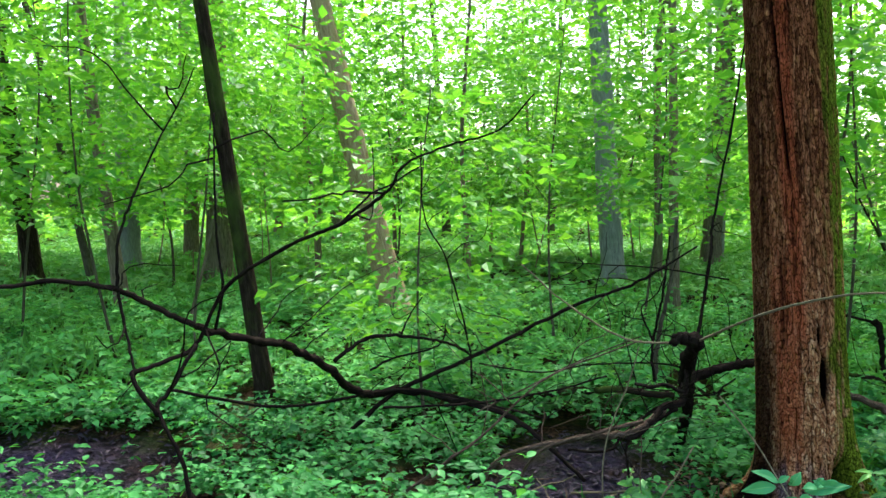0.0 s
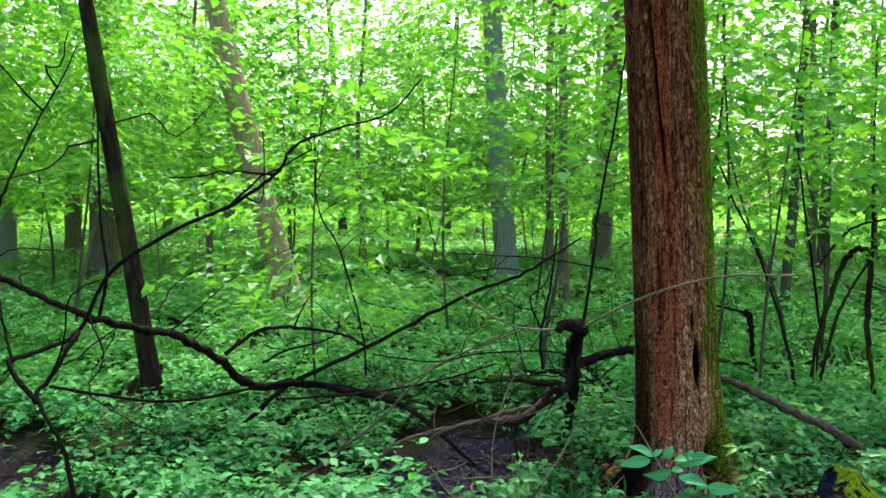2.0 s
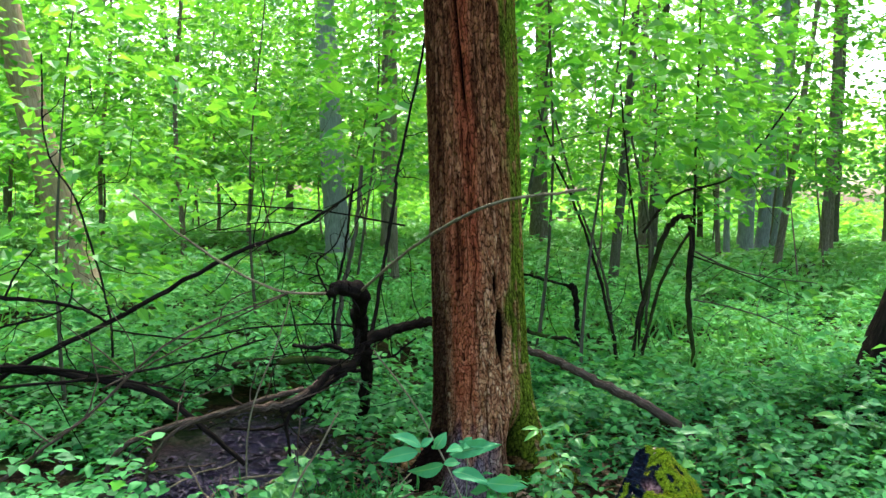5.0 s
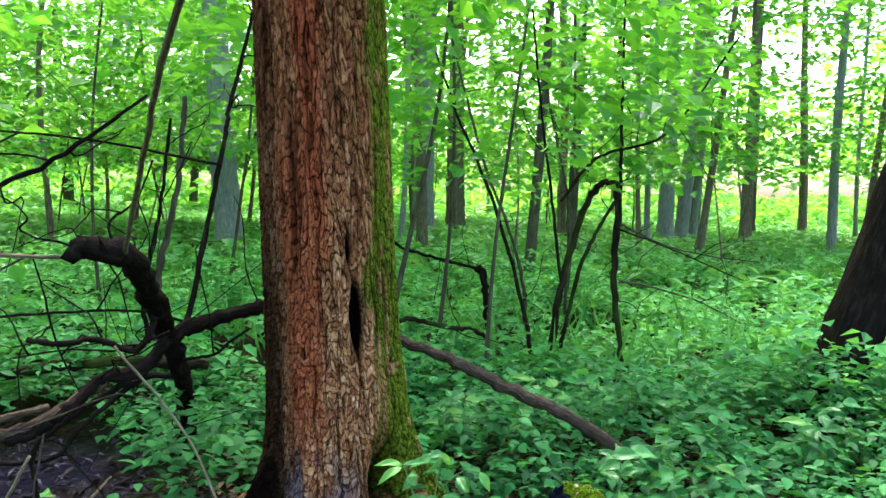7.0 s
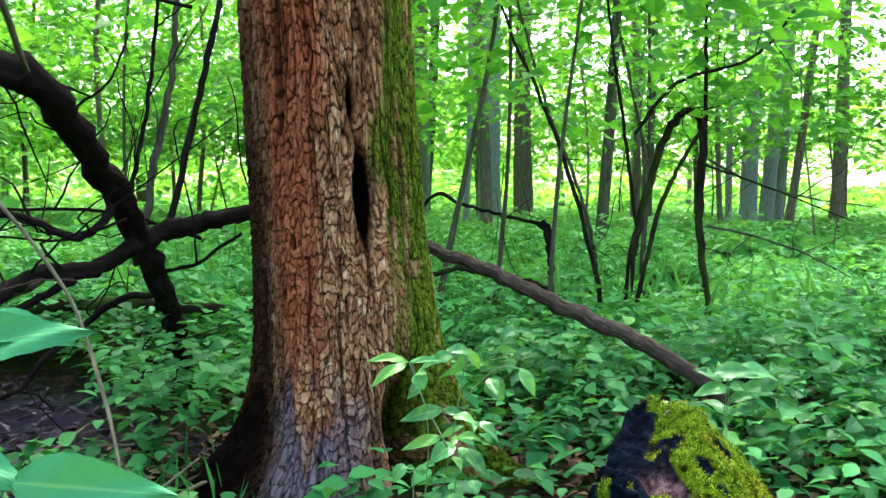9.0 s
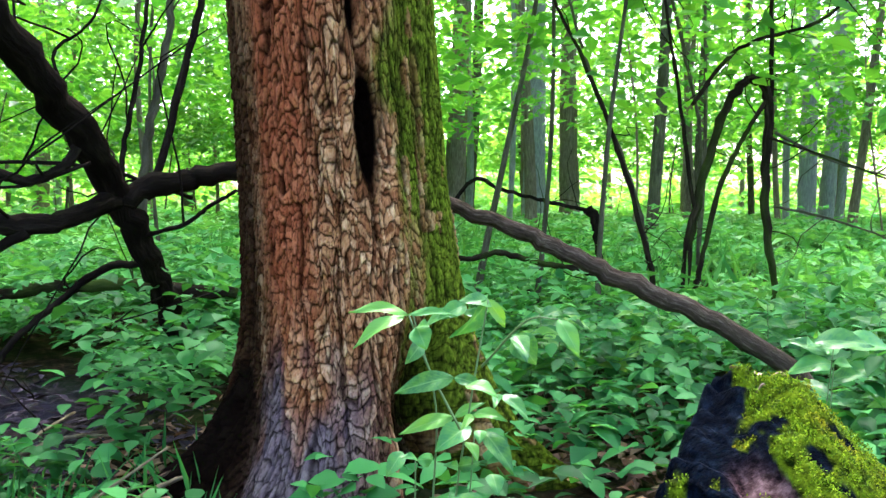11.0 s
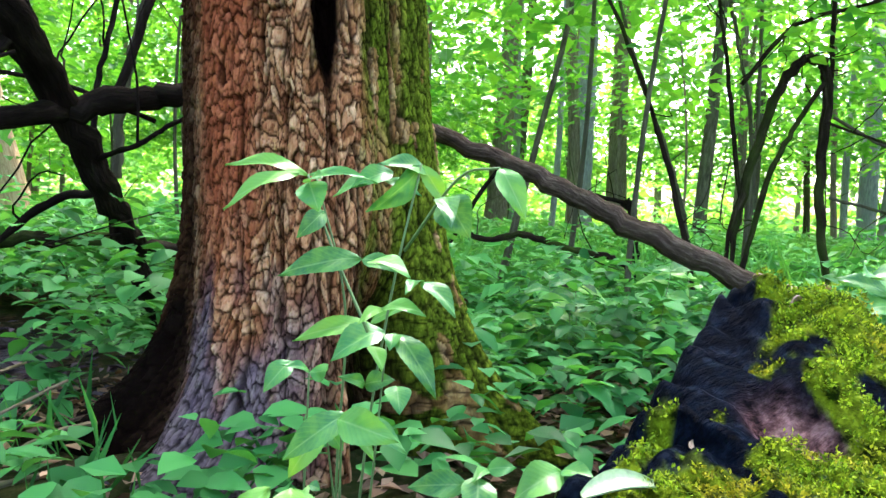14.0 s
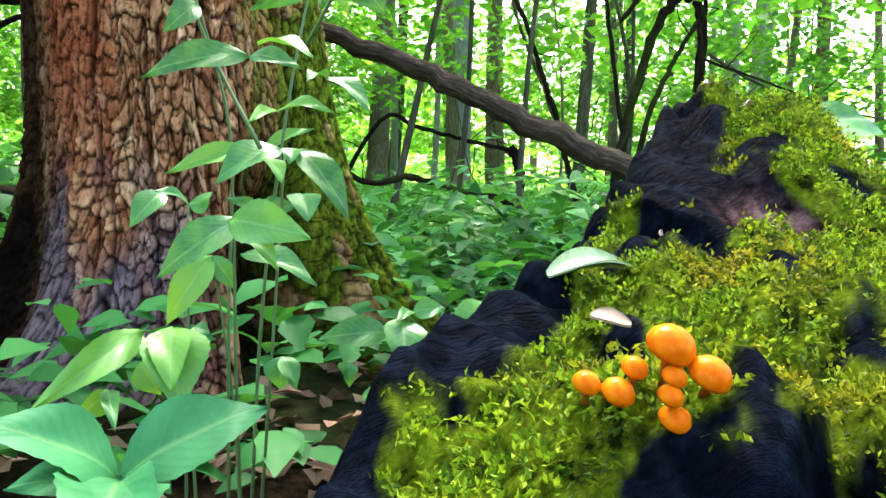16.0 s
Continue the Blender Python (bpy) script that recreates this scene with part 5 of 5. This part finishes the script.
leafy_plant("leafy_seedling", "tall seedling with large blue-green leaves near the path", (1.556, 3.244, -0.05), [
    ([(1.556, 3.254, -0.35), (1.556, 3.244, 0.2), (1.556, 3.224, 0.75)], 0.002)],
    [(1.556, 3.224, 0.75, 1.655, 3.193, 0.738, 0.038),
     (1.534, 3.219, 0.74, 1.471, 3.181, 0.74, 0.038),
     (1.548, 3.252, 0.742, 1.583, 3.231, 0.766, 0.026),
     (1.394, 3.283, 0.72, 1.257, 3.28, 0.692, 0.050),
     (1.404, 3.285, 0.735, 1.303, 3.297, 0.777, 0.043),
     (1.496, 3.249, 0.713, 1.669, 3.168, 0.754, 0.055),
     (1.475, 3.245, 0.682, 1.355, 3.241, 0.656, 0.050),
     (1.5, 3.228, 0.66, 1.624, 3.138, 0.625, 0.050),
     (1.451, 3.269, 0.73, 1.492, 3.244, 0.786, 0.040),
     (1.606, 3.177, 0.629, 1.738, 3.089, 0.624, 0.050)], M_TEAL)
leafy_plant("leafy_seedling", "seedling with a broad blue-green leaf reaching over the path", (1.889, 3.486, -0.1), [
    ([(1.869, 3.516, -0.4), (1.879, 3.486, 0.0), (1.889, 3.466, 0.386)], 0.002)],
    [(1.894, 3.457, 0.387, 1.934, 3.46, 0.356, 0.037),
     (1.893, 3.457, 0.389, 1.861, 3.407, 0.386, 0.034)], M_TEAL)
leafy_plant("leafy_seedling", "seedling with pale shining leaves behind the stump", (3.08, 4.15, -0.02), [
    ([(3.08, 4.2, -0.1), (3.08, 4.16, 0.2), (3.07, 4.12, 0.43)], 0.0018)],
    [(3.02, 4.12, 0.43, 3.13, 4.05, 0.43, 0.05), (3.10, 4.14, 0.42, 3.24, 4.10, 0.40, 0.06), (3.08, 4.15, 0.40, 3.16, 4.25, 0.41, 0.05)])


# broad-leaved seedlings scattered beyond the stump and along the log
r = np.random.default_rng(95)
for k in range(38):
    x, y = (r.uniform(2.95, 4.9), r.uniform(4.1, 5.9)) if k < 34 else (r.uniform(0.9, 1.5), r.uniform(4.5, 5.0))
    if abs((y - 5.11) + 0.36 * (x - 2.56)) < 0.12:
        y += 0.25
    z, tall = z_at(x, y), r.uniform(0.22, 0.40)
    top = np.array([x + r.normal(0, 0.03), y + r.normal(0, 0.03), z + tall])
    leaves, a0 = [], r.uniform(0, 6.28)
    for i in range(7):
        a, h = a0 + i * 2.4, tall * (1 - 0.09 * i)
        p = np.array([x, y, z]) * (1 - h / tall) + top * (h / tall)
        ln = r.uniform(0.08, 0.135)
        tip = p + (ln * math.cos(a), ln * math.sin(a), r.uniform(-0.045, 0.015))
        leaves.append((*p, *tip, ln * 0.42))
    leafy_plant("leafy_seedling", "broad-leaved green seedling on the forest floor", (x, y, z), [([(x, y, z - 0.03), (x + 0.004, y, z + tall * 0.5), tuple(top)], 0.002)], leaves)


# ---------------------------------------------------------------- small things on the stump
def chip(name, label, category, place, size, colour, turn, curl, seed):
    """A small curled flake of leaf or wood."""
    m, nt, b = material(name + "_surface")
    col = ramp(nt, noise_tex(nt, coords(nt), 120, 5), ((0.35, tuple(c * 0.6 for c in colour)), (0.65, colour)))
    nt.links.new(col, b.inputs["Base Color"])
    b.inputs["Roughness"].default_value = 0.6
    L, W = size
    s, c = np.meshgrid(np.linspace(0, 1, 13), np.linspace(-1, 1, 7), indexing="ij")
    wide = W * 0.5 * np.sin(np.pi * np.clip(s * 0.93 + 0.04, 0, 1)) ** 0.6
    ang = c * curl
    rad = wide / max(curl, 0.2)
    x, y, z = (s - 0.5) * L, rad * np.sin(ang), rad * (1 - np.cos(ang)) + 0.06 * L * np.sin(4 * s)
    top = np.stack([x, y, z], -1).reshape(-1, 3)
    v = np.vstack([top, top - (0, 0, 0.0015)])
    i, j = np.meshgrid(np.arange(12), np.arange(6), indexing="ij")
    a = (i * 7 + j).ravel()
    f = np.stack([a, a + 7, a + 8, a + 1], -1)
    edge = np.concatenate([np.arange(0, 91, 7)[:-1], 84 + np.arange(6), np.arange(90, 6, -7), np.arange(6, 0, -1)])
    nxt = np.roll(edge, -1)
    rim = np.stack([edge, nxt, nxt + 91, edge + 91], -1)
    ob = mesh_object(name, v, np.vstack([f, f[:, ::-1] + 91, rim]), m)
    ob.matrix_world = pose(*place, *turn)
    return tagged(ob, label, category)


chip("curled_leaf", "pale curled dry leaf lying on the mossy stump", "leaf", (2.445, 3.698, 0.272), (0.076, 0.030), (0.36, 0.47, 0.24), (18, -4, 12), 1.1, 1)
chip("wood_flake", "small cream flake of rotten wood", "wood chip", (2.395, 3.595, 0.256), (0.022, 0.012), (0.36, 0.24, 0.15), (30, 10, -25), 0.5, 2)
chip("wood_flake", "small cream flake of rotten wood", "wood chip", (2.54, 3.752, 0.287), (0.024, 0.018), (0.40, 0.28, 0.19), (50, 30, 40), 0.5, 3)
for k, (u, w, ln, tone) in enumerate(((0.06, 0.00, 0.03, 0.30), (0.09, 0.02, 0.022, 0.36), (0.11, -0.01, 0.026, 0.26), (0.08, 0.05, 0.02, 0.40), (0.13, 0.03, 0.024, 0.22))):
    p = APEX + u * ALONG + w * ACROSS
    chip("wood_flake", "brown crumb of rotten wood on the crest of the stump", "wood chip", (p[0], p[1], float(stump_height(np.array(u), np.array(w))) + 0.006), (ln, ln * 0.6), (tone, tone * 0.62, tone * 0.38), (12 * k, -20 + 9 * k, 50 * k), 0.6, 10 + k)
